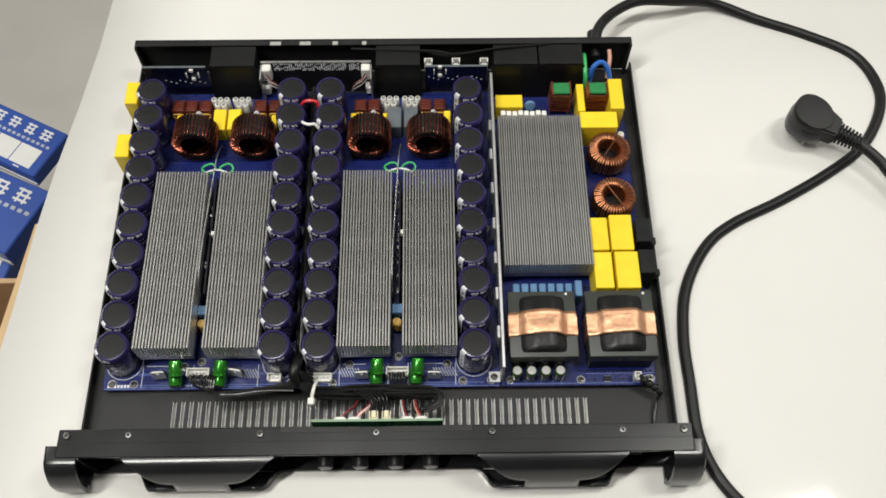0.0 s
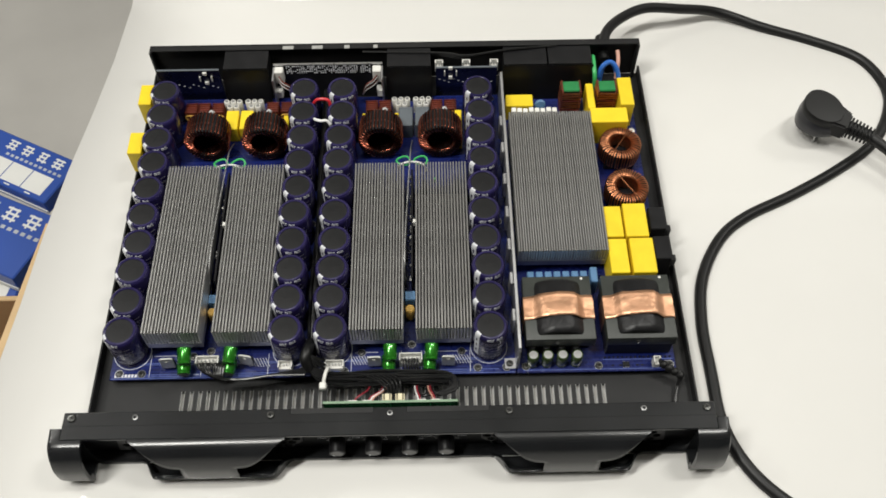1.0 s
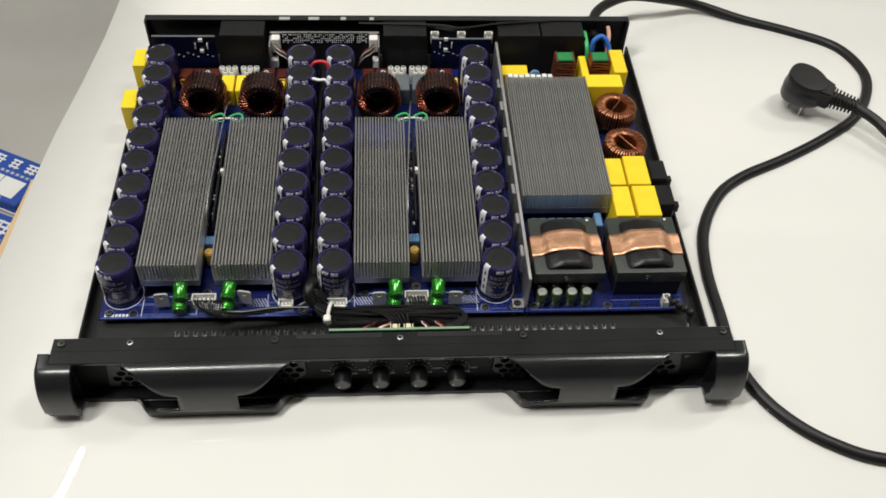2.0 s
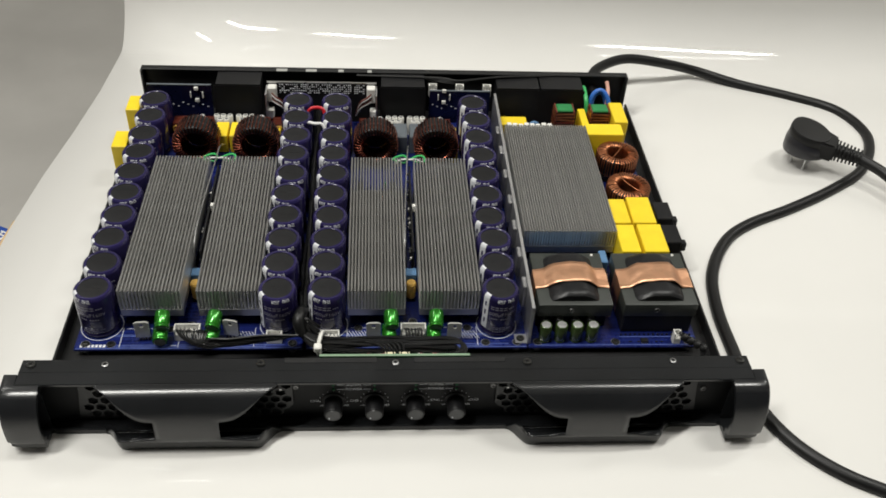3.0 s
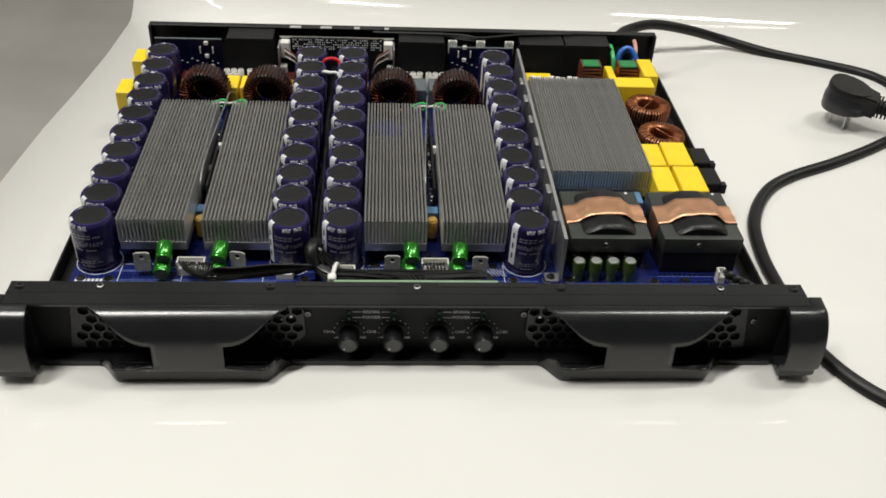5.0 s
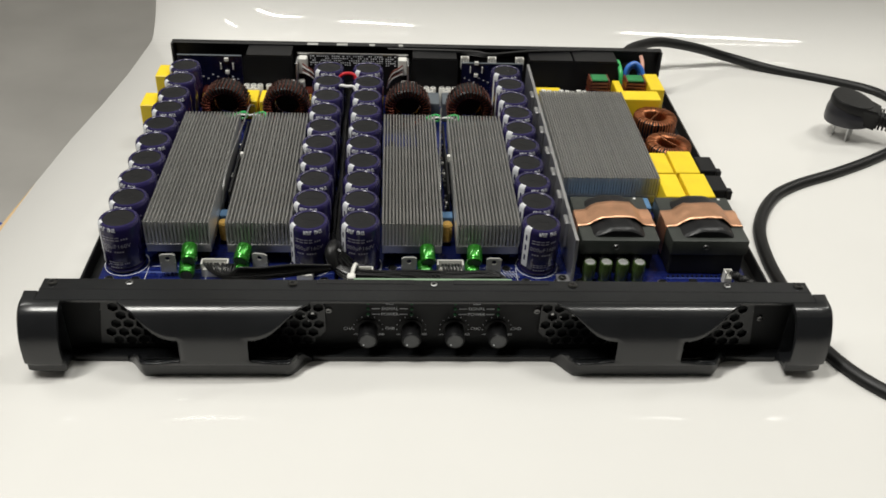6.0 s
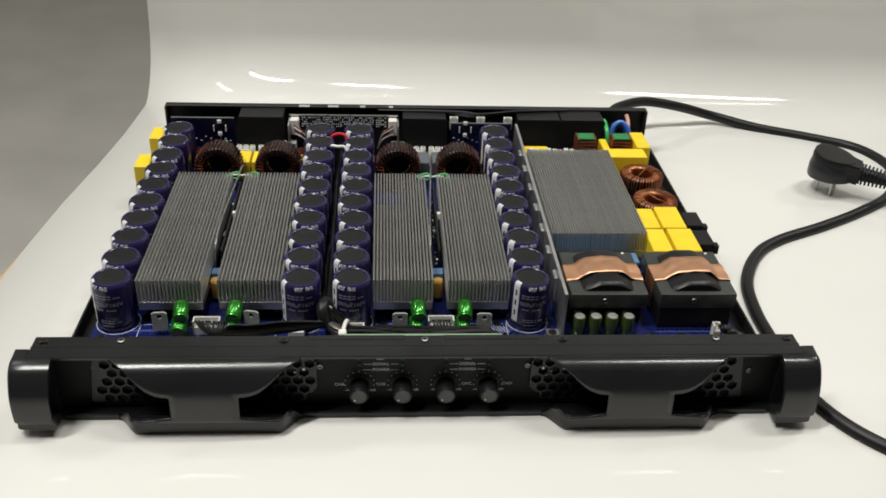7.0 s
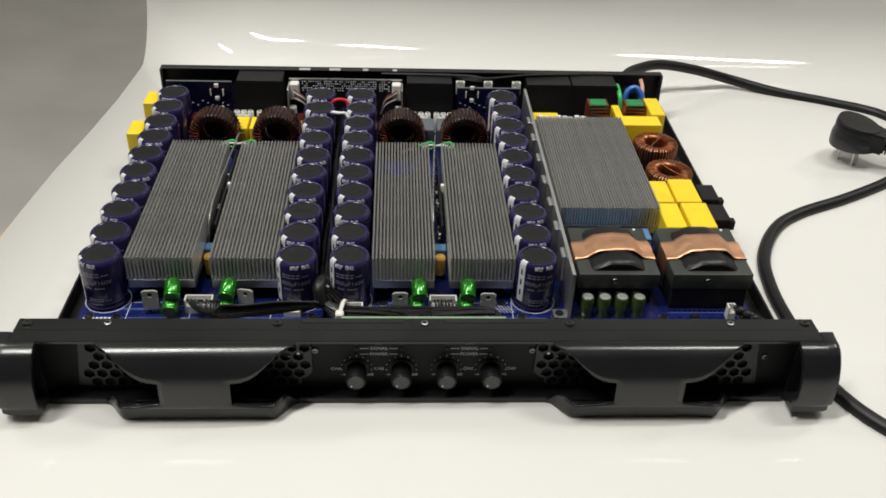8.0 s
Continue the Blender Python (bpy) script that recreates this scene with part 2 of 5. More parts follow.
box(bm, -3.1, -1.75, CEIL_Z, 3.1, 4.1, CEIL_Z + 0.1)
solid("ceiling", bm, CEILP, "plain white ceiling", "ceiling", "structure")
# fittings for both tubes and for the three added fill lamps
for lx, ly, ln, wd, turn, power in TUBES_AND_FILL:
    lt = thing("tube_or_fill_fitting", "slim white ceiling fitting of a streak tube or added fill lamp", "light", pose(lx, ly, CEIL_Z, 0, 0, turn), "ceiling lights")
    boxpart("housing", (-ln / 2 - 0.02, -wd / 2 - 0.02, -0.07, ln / 2 + 0.02, wd / 2 + 0.02, 0), CEILP, lt, 0.004)

# ---- white sweep board on its table ----
BEND_Y, BEND_R, SWEEP_TOP = 0.46, 0.068, 0.42


def sweep_profile():
    rows = [(-0.62 + (BEND_Y + 0.62) * i / 16, TABLE_Z, -0.62 + (BEND_Y + 0.62) * i / 16) for i in range(17)]
    for i in range(1, 19):
        a = radians(5 * i)
        rows.append((BEND_Y + BEND_R * math.sin(a), TABLE_Z + BEND_R * (1 - math.cos(a)), BEND_Y + BEND_R * a))
    for i in range(1, 9):
        dz = (SWEEP_TOP - TABLE_Z - BEND_R) * i / 8
        rows.append((BEND_Y + BEND_R, TABLE_Z + BEND_R + dz, BEND_Y + BEND_R * math.pi / 2 + dz))
    return rows


bm = bmesh.new()
grid = []
for y, z, arc in sweep_profile():
    left = -0.3245 + 0.108 * min(arc, 0.47) + 0.0022 * math.sin(arc * 21.0)
    xs = [left + (1.25 - left) * k / 12 for k in range(13)]
    # the bend runs slightly aslant
    grid.append([bm.verts.new((x, y - 0.038 * (min(x, 0.6) + 0.05) * min(1.0, max(0.0, (arc - 0.1) / 0.36)), z)) for x in xs])
for a, b in zip(grid, grid[1:]):
    for k in range(12):
        bm.faces.new((a[k], a[k + 1], b[k + 1], b[k]))
sweep = solid("sweep_board", bm, SHEET, "glossy white plastic board curving up behind", "backdrop board")
md = sweep.modifiers.new("thickness", "SOLIDIFY")
md.thickness, md.offset = 0.003, -1.0

# cardboard sheet between the board and the table, showing past the board's edge
bm = bmesh.new()
low = [bm.verts.new((x, y, TABLE_Z - 0.0071)) for x, y in ((-0.3963, -0.58), (1.10, -0.58), (1.10, 0.208), (-0.3095, 0.208))]
top = [bm.verts.new((v_.co.x, v_.co.y, TABLE_Z - 0.0033)) for v_ in low]
bm.faces.new(low[::-1])
bm.faces.new(top)
for k in range(4):
    bm.faces.new((low[k], low[(k + 1) % 4], top[(k + 1) % 4], top[k]))
solid("cardboard_sheet", bm, CARTON, "plain brown cardboard sheet lying under the white board", "cardboard", smooth=False)
table = thing("table", "plain table with laminate top under the white board", "table", pose(0, 0, TABLE_Z - 0.0073))
boxpart("tabletop", (-0.255, -0.6, -0.03, 1.2, 0.525, 0), TABLEW, table, 0.003)
for x in (-0.2, 1.14):
    for y in (-0.54, 0.47):
        boxpart("leg", (x - 0.025, y - 0.025, FLOOR_Z - TABLE_Z + 0.0073, x + 0.025, y + 0.025, -0.03), STEEL, table, 0.002)

# ---- the amplifier ----
amp = thing("power_amplifier", "open black rack power amplifier with its lid taken off", "amplifier")
TOP = 0.046
BASE_Z = 0.0030

# chassis base: a black tray with a row of vent slots through it
bm = bmesh.new()
S0, S1 = 0.0178, 0.0392
XL, XR = -0.2288, 0.2308
box(bm, XL, 0.004, BASE_Z - 0.0012, XR, S0, BASE_Z)
box(bm, XL, S1, BASE_Z - 0.0012, XR, 0.366, BASE_Z)
NSLOT, SX = 50, 0.1665
pitch = 2 * SX / NSLOT
for i in range(NSLOT + 1):
    a = XL if i == 0 else -SX + (i - 0.5) * pitch + 0.0015
    b = XR if i == NSLOT else -SX + (i + 0.5) * pitch - 0.0015
    box(bm, a, S0, BASE_Z - 0.0012, b, S1, BASE_Z)
part("chassis_base", bm, BLACKP, amp, "black painted steel tray with vent slots")
# bright strips stand in for light caught on the black slot walls
bm = bmesh.new()
box(bm, -0.00018, S0, BASE_Z - 0.0012, 0.00018, S1, BASE_Z - 0.0001)
LIT_LIP = mesh_of("lit_slot_edge", bm, STEEL)
for i in range(NSLOT):
    for sx in (-1, 1):
        put("lit_slot_edge", LIT_LIP, amp, pose(-SX + (i + 0.5) * pitch + sx * 0.00130, 0, 0))
for sx in (-1, 1):
    boxpart("side_wall", (XL - 0.0016 if sx < 0 else XR, 0.004, BASE_Z - 0.0012, XL if sx < 0 else XR + 0.0016, 0.366, 0.0135), BLACKP, amp, 0.0003)
for x in (-0.19, 0.19):
    for y in (0.05, 0.33):
        bm = bmesh.new()
        lathe(bm, [(0, 0), (0.006, 0), (0.007, 0.001), (0.007, BASE_Z - 0.0012 - TABLE_Z), (0, BASE_Z - 0.0012 - TABLE_Z)], 16)
        part("foot", bm, RUBBER, amp, m=pose(x, y, TABLE_Z))
# clips along the right edge of the tray
for y, dy in ((0.163, 0.022), (0.134, 0.022)):
    bm = bmesh.new()
    box(bm, 0.2125, y, BASE_Z, 0.2260, y + dy, 0.034, 0.0006)
    box(bm, 0.2245, y - 0.002, 0.0265, 0.2285, y + 0.004, 0.034, 0.0005)
    part("side_bracket", bm, DEEP, amp, "black plastic bracket")

# rear panel with its fans
YR = 0.367
bm = bmesh.new()
box(bm, -0.2273, YR, 0.002, 0.2273, YR + 0.002, 0.0466, 0.0004)
box(bm, -0.2273, YR - 0.005, 0.0452, 0.2273, YR + 0.001, 0.0466, 0.0003)
for sx in (-1, 1):
    box(bm, sx * 0.2253, YR - 0.008, 0.004, sx * 0.2273, YR + 0.001, 0.0464, 0.0003)
part("rear_panel", bm, BLACKP, amp, "black painted steel rear panel")
for x0, x1 in ((-0.104, -0.094), (-0.077, -0.067), (-0.047, -0.042), (-0.02, -0.016)):
    boxpart("terminal_end", (x0, YR - 0.0052, 0.0458, x1, YR - 0.0012, 0.0469), TAB, amp, 0.0002, "bright metal terminal end")


def fan(x0, x1):
    w = (x1 - x0) / 2
    bm = bmesh.new()
    z0, z1, y0, y1 = 0.0055, 0.0452, 0.3395, YR - 0.0055
    zc = (z0 + z1) / 2
    h = (z1 - z0) / 2
    n = 24
    front, back, inner_f, inner_b = [], [], [], []
    for i in range(n):
        a = 2 * math.pi * i / n
        c, s = math.cos(a), math.sin(a)
        k = 1 / max(abs(c), abs(s))
        front.append(bm.verts.new((c * k * w, y0, zc + s * k * h)))
        back.append(bm.verts.new((c * k * w, y1, zc + s * k * h)))
        inner_f.append(bm.verts.new((c * w * 0.9, y0, zc + s * h * 0.9)))
        inner_b.append(bm.verts.new((c * w * 0.9, y1, zc + s * h * 0.9)))
    for i in range(n):
        j = (i + 1) % n
        bm.faces.new((front[i], front[j], back[j], back[i]))
        bm.faces.new((front[i], inner_f[i], inner_f[j], front[j]))
        bm.faces.new((inner_f[i], inner_b[i], inner_b[j], inner_f[j]))
        bm.faces.new((back[i], back[j], inner_b[j], inner_b[i]))
    ob = part("fan", bm, DEEP, amp, "square black cooling fan", m=pose((x0 + x1) / 2, 0, 0))
    bm = bmesh.new()
    lathe(bm, [(0, 0), (0.0085, 0), (0.0095, 0.001), (0.0095, 0.018), (0, 0.018)], 20, Matrix.Translation((0, y0 + 0.003, zc)) @ pose(0, 0, 0, -90))
    part("hub", bm, DEEP, ob)
    for i in range(7):
        bm = bmesh.new()
        vs = []
        for r, tw in ((0.0092, 0.9), (0.0165, 0.55)):
            for dy, da in ((0.004, -0.28), (0.018, 0.28)):
                a = da * tw * 1.6 + r * 16
                for th in (0, 0.0008):
                    vs.append(bm.verts.new((r * math.cos(a), y0 + dy + th, zc + r * math.sin(a))))
        for q in ((0, 2, 6, 4), (1, 5, 7, 3), (0, 1, 3, 2), (4, 6, 7, 5), (0, 4, 5, 1), (2, 3, 7, 6)):
            bm.faces.new([vs[k] for k in q])
        bmesh.ops.rotate(bm, verts=bm.verts[:], cent=(0, 0, zc), matrix=Matrix.Rotation(2 * math.pi * i / 7, 3, "Y"))
        part("blade", bm, DEEP, ob, smooth=False)
    for cx, cz in ((-1, -1), (1, -1), (-1, 1), (1, 1)):
        bm = bmesh.new()
        lathe(bm, [(0, 0), (0.0016, 0), (0.0018, 0.0006), (0, 0.0009)], 10, Matrix.Translation((cx * w * 0.85, y0, zc + cz * h * 0.85)) @ pose(0, 0, 0, 90))
        part("fan_screw", bm, DARKSTEEL, ob)


for x0, x1 in ((-0.157, -0.117), (-0.0072, 0.0327), (0.1000, 0.1395), (0.1412, 0.1808)):
    fan(x0, x1)
    # black insulating film hanging in front of the fan
    bm = bmesh.new()
    box(bm, x0 - 0.0012, 0.3386, BASE_Z, x1 + 0.0012, 0.3390, 0.0440)
    for v_ in bm.verts:
        v_.co.y -= 0.012 * (0.0440 - v_.co.z) / 0.041
    part("insulating_film", bm, FILM, amp, "glossy black insulating film before the fan")

# ---- front panel: flat top plate, bulging grips with openings, recessed control plate ----
front = boxpart("front_panel", (-0.2337, -0.0162, TOP - 0.0024, 0.2337, 0.0048, TOP), BLACK, amp, 0.0005, "satin black anodised aluminium front panel")
bm = bmesh.new()
box(bm, -0.2337, -0.0060, TOP - 0.0002, 0.2337, -0.0054, TOP + 0.00015, 0.0001)
part("ridge", bm, BLACK, front)
boxpart("bottom_plate", (-0.2337, -0.0160, -0.0020, 0.2337, 0.0035, 0.0006), BLACK, front, 0.0006)
boxpart("control_plate", (-0.2330, -0.0062, 0.0006, 0.2330, -0.0040, TOP - 0.0024), MATT, front, 0.0003)
for x0, x1 in ((-0.0745, 0.0745), (-0.2185, -0.1855), (0.1855, 0.2185)):
    boxpart("bottom_lip", (x0, -0.0168, -0.0019, x1, -0.0146, 0.0030), BLACK, front, 0.0007)
for x0, x1 in ((-0.071, -0.012), (0.012, 0.071)):
    boxpart("inlay", (x0, 0.0005, TOP - 0.0001, x1, 0.0046, TOP + 0.0003), BLACKP, front, 0.0001)

# outline of the grip's section, from the top plate round to the bottom plate (y, z)
SECTION = smooth_path([(-0.0164, 0, TOP), (-0.0190, 0, TOP - 0.0002), (-0.0219, 0, TOP - 0.0011), (-0.0255, 0, TOP - 0.0036), (-0.0293, 0, TOP - 0.0088), (-0.0325, 0, TOP - 0.0159),
                       (-0.0338, 0, 0.0232), (-0.0339, 0, 0.0122), (-0.0328, 0, 0.0100), (-0.0302, 0, 0.0088), (-0.0296, 0, -0.0020), (-0.0164, 0, -0.0032)], 4)
SECTION = [(p.x, p.z) for p in SECTION]


def section_at(s):
    f = min(max(s, 0), 1) * (len(SECTION) - 1)
    i = min(int(f), len(SECTION) - 2)
    u = f - i
    return SECTION[i][0] * (1 - u) + SECTION[i + 1][0] * u, SECTION[i][1] * (1 - u) + SECTION[i + 1][1] * u


def ease(u):
    u = min(max(u, 0), 1)
    return u * u * (3 - 2 * u)


UE, LE = 0.472, 0.618


def shell(name, c):
    """The bulging skin of one grip: whole in the middle, with an upper and a lower flange running out to each side."""
    bm = bmesh.new()
    NA = 14

    def strip(xs, span, depth=lambda x: 1.0):
        rows_ = [[bm.verts.new((x, -0.0164 + (section_at(s)[0] + 0.0164) * depth(x), section_at(s)[1])) for s in span(x)] for x in xs]
        for a, b in zip(rows_, rows_[1:]):
            for k in range(len(a) - 1):
                bm.faces.new((a[k], a[k + 1], b[k + 1], b[k]))

    whole = [UE * k / NA for k in range(NA)] + [UE + (LE - UE) * k / 8 for k in range(8)] + [LE + (1 - LE) * k / NA for k in range(NA + 1)]
    strip([c - GRIP_W + 2 * GRIP_W * k / 10 for k in range(11)], lambda x: whole)
    for s_ in (-1, 1):
        xs = [c + s_ * (GRIP_W + (GRIP_H - GRIP_W) * k / 26) for k in range(27)]
        xs = xs[::-1] if s_ < 0 else xs
        strip(xs, lambda x: [grip_upper(x, c) * k / NA for k in range(NA + 1)])
        strip(xs, lambda x: [grip_lower(x, c) + (1 - grip_lower(x, c)) * k / NA for k in range(NA + 1)], lambda x: 1.0 - 0.97 * ease((abs(x - c) - GRIP_W) / (GRIP_H - GRIP_W) * 2.6 - 1.6))
    bmesh.ops.remove_doubles(bm, verts=bm.verts[:], dist=0.00003)
    me = bpy.data.meshes.new(name)
    bm.to_mesh(me)
    bm.free()
    me.materials.append(BLACK)
    me.polygons.foreach_set("use_smooth", [True] * len(me.polygons))
    ob = put(name, me, front)
    mod = ob.modifiers.new("thickness", "SOLIDIFY")
    mod.thickness, mod.offset = 0.0022, -1.0
    return ob


GRIP_C, GRIP_W, GRIP_H = 0.1300, 0.0200, 0.0560


def grip_upper(x, c):
    u = max(0.0, (abs(x - c) - GRIP_W) / (GRIP_H - GRIP_W))
    return 0.05 + (UE - 0.05) * (1 - min(u, 1.0) ** 2.2)


def grip_lower(x, c):
    u = max(0.0, (abs(x - c) - GRIP_W) / (GRIP_H - GRIP_W))
    return LE + 0.045 * ease(u / 0.6) + 0.215 * ease((u - 0.60) / 0.40)


for c in (-GRIP_C, GRIP_C):
    shell("grip", c)

# the rounded end blocks
for sx in (-1, 1):
    bm = bmesh.new()
    rings = []
    for x, k in ((0.2185, 1.0), (0.2192, 1.0), (0.2335, 1.0), (0.2340, 1.0), (0.2385, 0.985), (0.2408, 0.96), (0.2418, 0.90)):
        ring = []
        for y, z in SECTION:
            z = max(z, 0.0035 + 0.0004 * math.sin(y * 900))
            ring.append(bm.verts.new((sx * x, -0.006 + (y + 0.006) * k, 0.024 + (z - 0.024) * (0.5 + 0.5 * k if x > 0.2335 else 1))))
        back = -0.0164 if x < 0.2336 else -0.0075
        for y, z in ((back + 0.0001, 0.0030), (back + 0.0001, TOP - 0.0002)):
            ring.append(bm.verts.new((sx * x, y, z)))
        rings.append(ring)
    for a, b in zip(rings, rings[1:]):
        for i in range(len(a)):
            j = (i + 1) % len(a)
            bm.faces.new((a[i], a[j], b[j], b[i]))
    bm.faces.new(rings[-1])
    # inner face with a scooped pocket
    inner = bmesh.ops.extrude_edge_only(bm, edges=[e for e in bm.edges if e.is_boundary])
    vs = [v for v in inner["geom"] if isinstance(v, bmesh.types.BMVert)]
    for v in vs:
        v.co.y = -0.018 + (v.co.y + 0.018) * 0.82
        v.co.z = 0.024 + (v.co.z - 0.024) * 0.82
    more = bmesh.ops.extrude_edge_only(bm, edges=[e for e in bm.edges if e.is_boundary])
    vs = [v for v in more["geom"] if isinstance(v, bmesh.types.BMVert)]
    for v in vs:
        v.co.x += sx * 0.012
    bmesh.ops.contextual_create(bm, geom=[e for e in bm.edges if e.is_boundary])
    part("end_block", bm, BLACK, front, "rounded rack ear block")

# perforated plates seen through the openings: six-sided holes
def hex_plate(sx, x0, x1, planes, holes):
    """A plate pierced with six-sided holes in offset rows and cut to shape; planes are (x, z, nx, nz), mirrored by sx."""
    bm = bmesh.new()
    y, r = -0.0086, 0.0043
    dx, dz = r * math.sqrt(3), r * 1.5
    for row in range(-1, 8):
        z = 0.0088 + row * dz
        for col in range(-1, int((x1 - x0) / dx) + 3):
            x = x0 + (col + (0.5 if row % 2 else 0)) * dx
            o = [bm.verts.new((x + r * math.cos(radians(60 * k + 30)), y, z + r * math.sin(radians(60 * k + 30)))) for k in range(6)]
            if not holes(x, z):
                bm.faces.new(o)
                continue
            i_ = [bm.verts.new((x + (v.co.x - x) * 0.80, y, z + (v.co.z - z) * 0.80)) for v in o]
            ob_ = [bm.verts.new((v.co.x, y + 0.0014, v.co.z)) for v in i_]
            for k in range(6):
                j = (k + 1) % 6
                bm.faces.new((o[k], o[j], i_[j], i_[k]))
                bm.faces.new((i_[k], i_[j], ob_[j], ob_[k]))
    bmesh.ops.remove_doubles(bm, verts=bm.verts[:], dist=0.00002)
    for px, pz, nx, nz in planes:
        bmesh.ops.bisect_plane(bm, geom=bm.verts[:] + bm.edges[:] + bm.faces[:], plane_co=(px, y, pz), plane_no=(nx, 0, nz), clear_outer=True)
    # turned-back rim
    rim = bmesh.ops.extrude_edge_only(bm, edges=[e for e in bm.edges if e.is_boundary and all(abs(v.co.y - y) < 1e-6 for v in e.verts)])
    for v in rim["geom"]:
        if isinstance(v, bmesh.types.BMVert):
            v.co.y += 0.0014
    for v in bm.verts:
        v.co.x *= sx
    part("perforated_plate", bm, SATIN, front, "black plate with six-sided holes", smooth=False)


for sx in (-1, 1):
    # outer plate with a slanting edge, inner plate with cut corners
    hex_plate(sx, 0.1400, 0.2000, [(0.1985, 0.0400, 1, 0.14), (0, 0.0425, 0, 1), (0, 0.0060, 0, -1), (0.1420, 0, -1, 0)], lambda x, z: x < 0.1945 - 0.14 * (z - 0.0400) - 0.0008 and 0.0085 < z < 0.0400)
    hex_plate(sx, 0.0700, 0.1140, [(0.0660, 0, -1, 0), (0.0660, 0.0350, -1, 0.55), (0.0660, 0.0165, -1, -0.75), (0, 0.0425, 0, 1), (0, 0.0060, 0, -1), (0.1160, 0, 1, 0)], lambda x, z: x > 0.0695 and 0.0085 < z < 0.0400)
    # bright terminal ends just behind the inner plate
    for x, z in ((0.0738, 0.0290), (0.0790, 0.0265), (0.0822, 0.0335), (0.0868, 0.0282), (0.0905, 0.0330), (0.0950, 0.0272), (0.0760, 0.0235)):
        boxpart("terminal_pin", (sx * x - 0.0009, -0.0072, z - 0.0007, sx * x + 0.0009, -0.0063, z + 0.0009), STEEL, front, 0.0002)

# screws along the top
scr = bmesh.new()
lathe(scr, [(0.0027, 0), (0.0029, 0.0003), (0.0024, 0.0011), (0.0010, 0.0012), (0.0008, 0.0005), (0, 0.0005)], 16)
SCREW = mesh_of("screw", scr, mat("zinc_grey_screw", (0.13, 0.13, 0.125), 0.3, 1, 0.2, 400, 0.0, 900, 0.1))
scd = bmesh.new()
lathe(scd, [(0.0020, 0), (0.0022, 0.0003), (0.0018, 0.0009), (0.0010, 0.0010), (0.0008, 0.0004), (0, 0.0004)], 14)
SCREWD = mesh_of("screw", scd, DARKSTEEL)
rec = bmesh.new()
box(rec, -0.0016, -0.00028, 0.0005, 0.0016, 0.00028, 0.00125)
box(rec, -0.00028, -0.0016, 0.0005, 0.00028, 0.0016, 0.00127)
RECESS = mesh_of("cross_recess", rec, DEEP)
hol = bmesh.new()
lathe(hol, [(0.0012, 0.0), (0.0012, 0.0007), (0, 0.0007)], 6)
HEXHOLE = mesh_of("hex_recess", hol, DEEP)
sock = bmesh.new()
lathe(sock, [(0.0021, 0), (0.0022, 0.0005), (0.0017, 0.0008), (0.0012, 0.0008), (0.0011, 0.0001), (0, 0.0001)], 12)
SOCKET = mesh_of("screw", sock, mat("dull_socket_screw", (0.30, 0.30, 0.30), 0.42, 1, 0.2, 400, 0.0, 900, 0.1))
for x, me in ((-0.2275, SCREW), (-0.1823, SOCKET), (-0.0855, SCREW), (0, SOCKET), (0.0855, SCREW), (0.1823, SOCKET), (0.2275, SCREW)):
    sc_ = put("screw", me, front, pose(x, 0, TOP + 0.0002))
    put("recess", RECESS if me is SCREW else HEXHOLE, sc_, pose(0, 0, 0, 0, 0, 40 + 300 * x))
for x in (-0.1985, 0.1985, 0.2055, -0.0640, 0.0640):
    put("screw", SCREWD, front, pose(x, -0.0063, 0.031 if abs(x) < 0.2 else 0.026, 90))

# knobs, lamps and lettering on the control plate
KX, KZ = (-0.0400, -0.0134, 0.0134, 0.0400), 0.0168
kb = bmesh.new()
lathe(kb, [(0.0075, 0), (0.0075, 0.0008), (0.0062, 0.0014), (0.0060, 0.0115), (0.0056, 0.0124), (0.0050, 0.0126), (0.0047, 0.0122), (0, 0.0122)], 32, pose(0, 0, 0, 90))
KNOB = mesh_of("knob", kb, DEEP)
kf = bmesh.new()
lathe(kf, [(0.0048, 0.0123), (0.0046, 0.0128), (0, 0.0129)], 28, pose(0, 0, 0, 90))
KFACE = mesh_of("knob_face", kf, mat("grey_knob_cap", (0.050, 0.052, 0.054), 0.30, 0.2, 0.1, 300, 0.03, 2000, 0.05))
km = bmesh.new()
box(km, -0.0030, -0.0133, -0.0030, -0.0022, -0.0127, -0.0022)
KMARK = mesh_of("pointer", km, SILK)
for x in KX:
    k = put("knob", KNOB, front, pose(x, -0.0062, KZ), "black round level knob with a grey cap")
    for nm, me in (("knob_face", KFACE), ("pointer", KMARK)):
        put(nm, me, amp).matrix_basis = pose(x, -0.0062, KZ)
    # scale dots round the knob
    bm = bmesh.new()
    for i in range(11):
        a = radians(-125 + 25 * i)
        lathe(bm, [(0.00035, 0), (0.0003, 0.0002), (0, 0.0002)], 6, Matrix.Translation((x + 0.0090 * math.sin(a), -0.0062, KZ + 0.0005 + 0.0090 * math.cos(a))) @ pose(0, 0, 0, 90))
    part("scale_dots", bm, SILK, front)
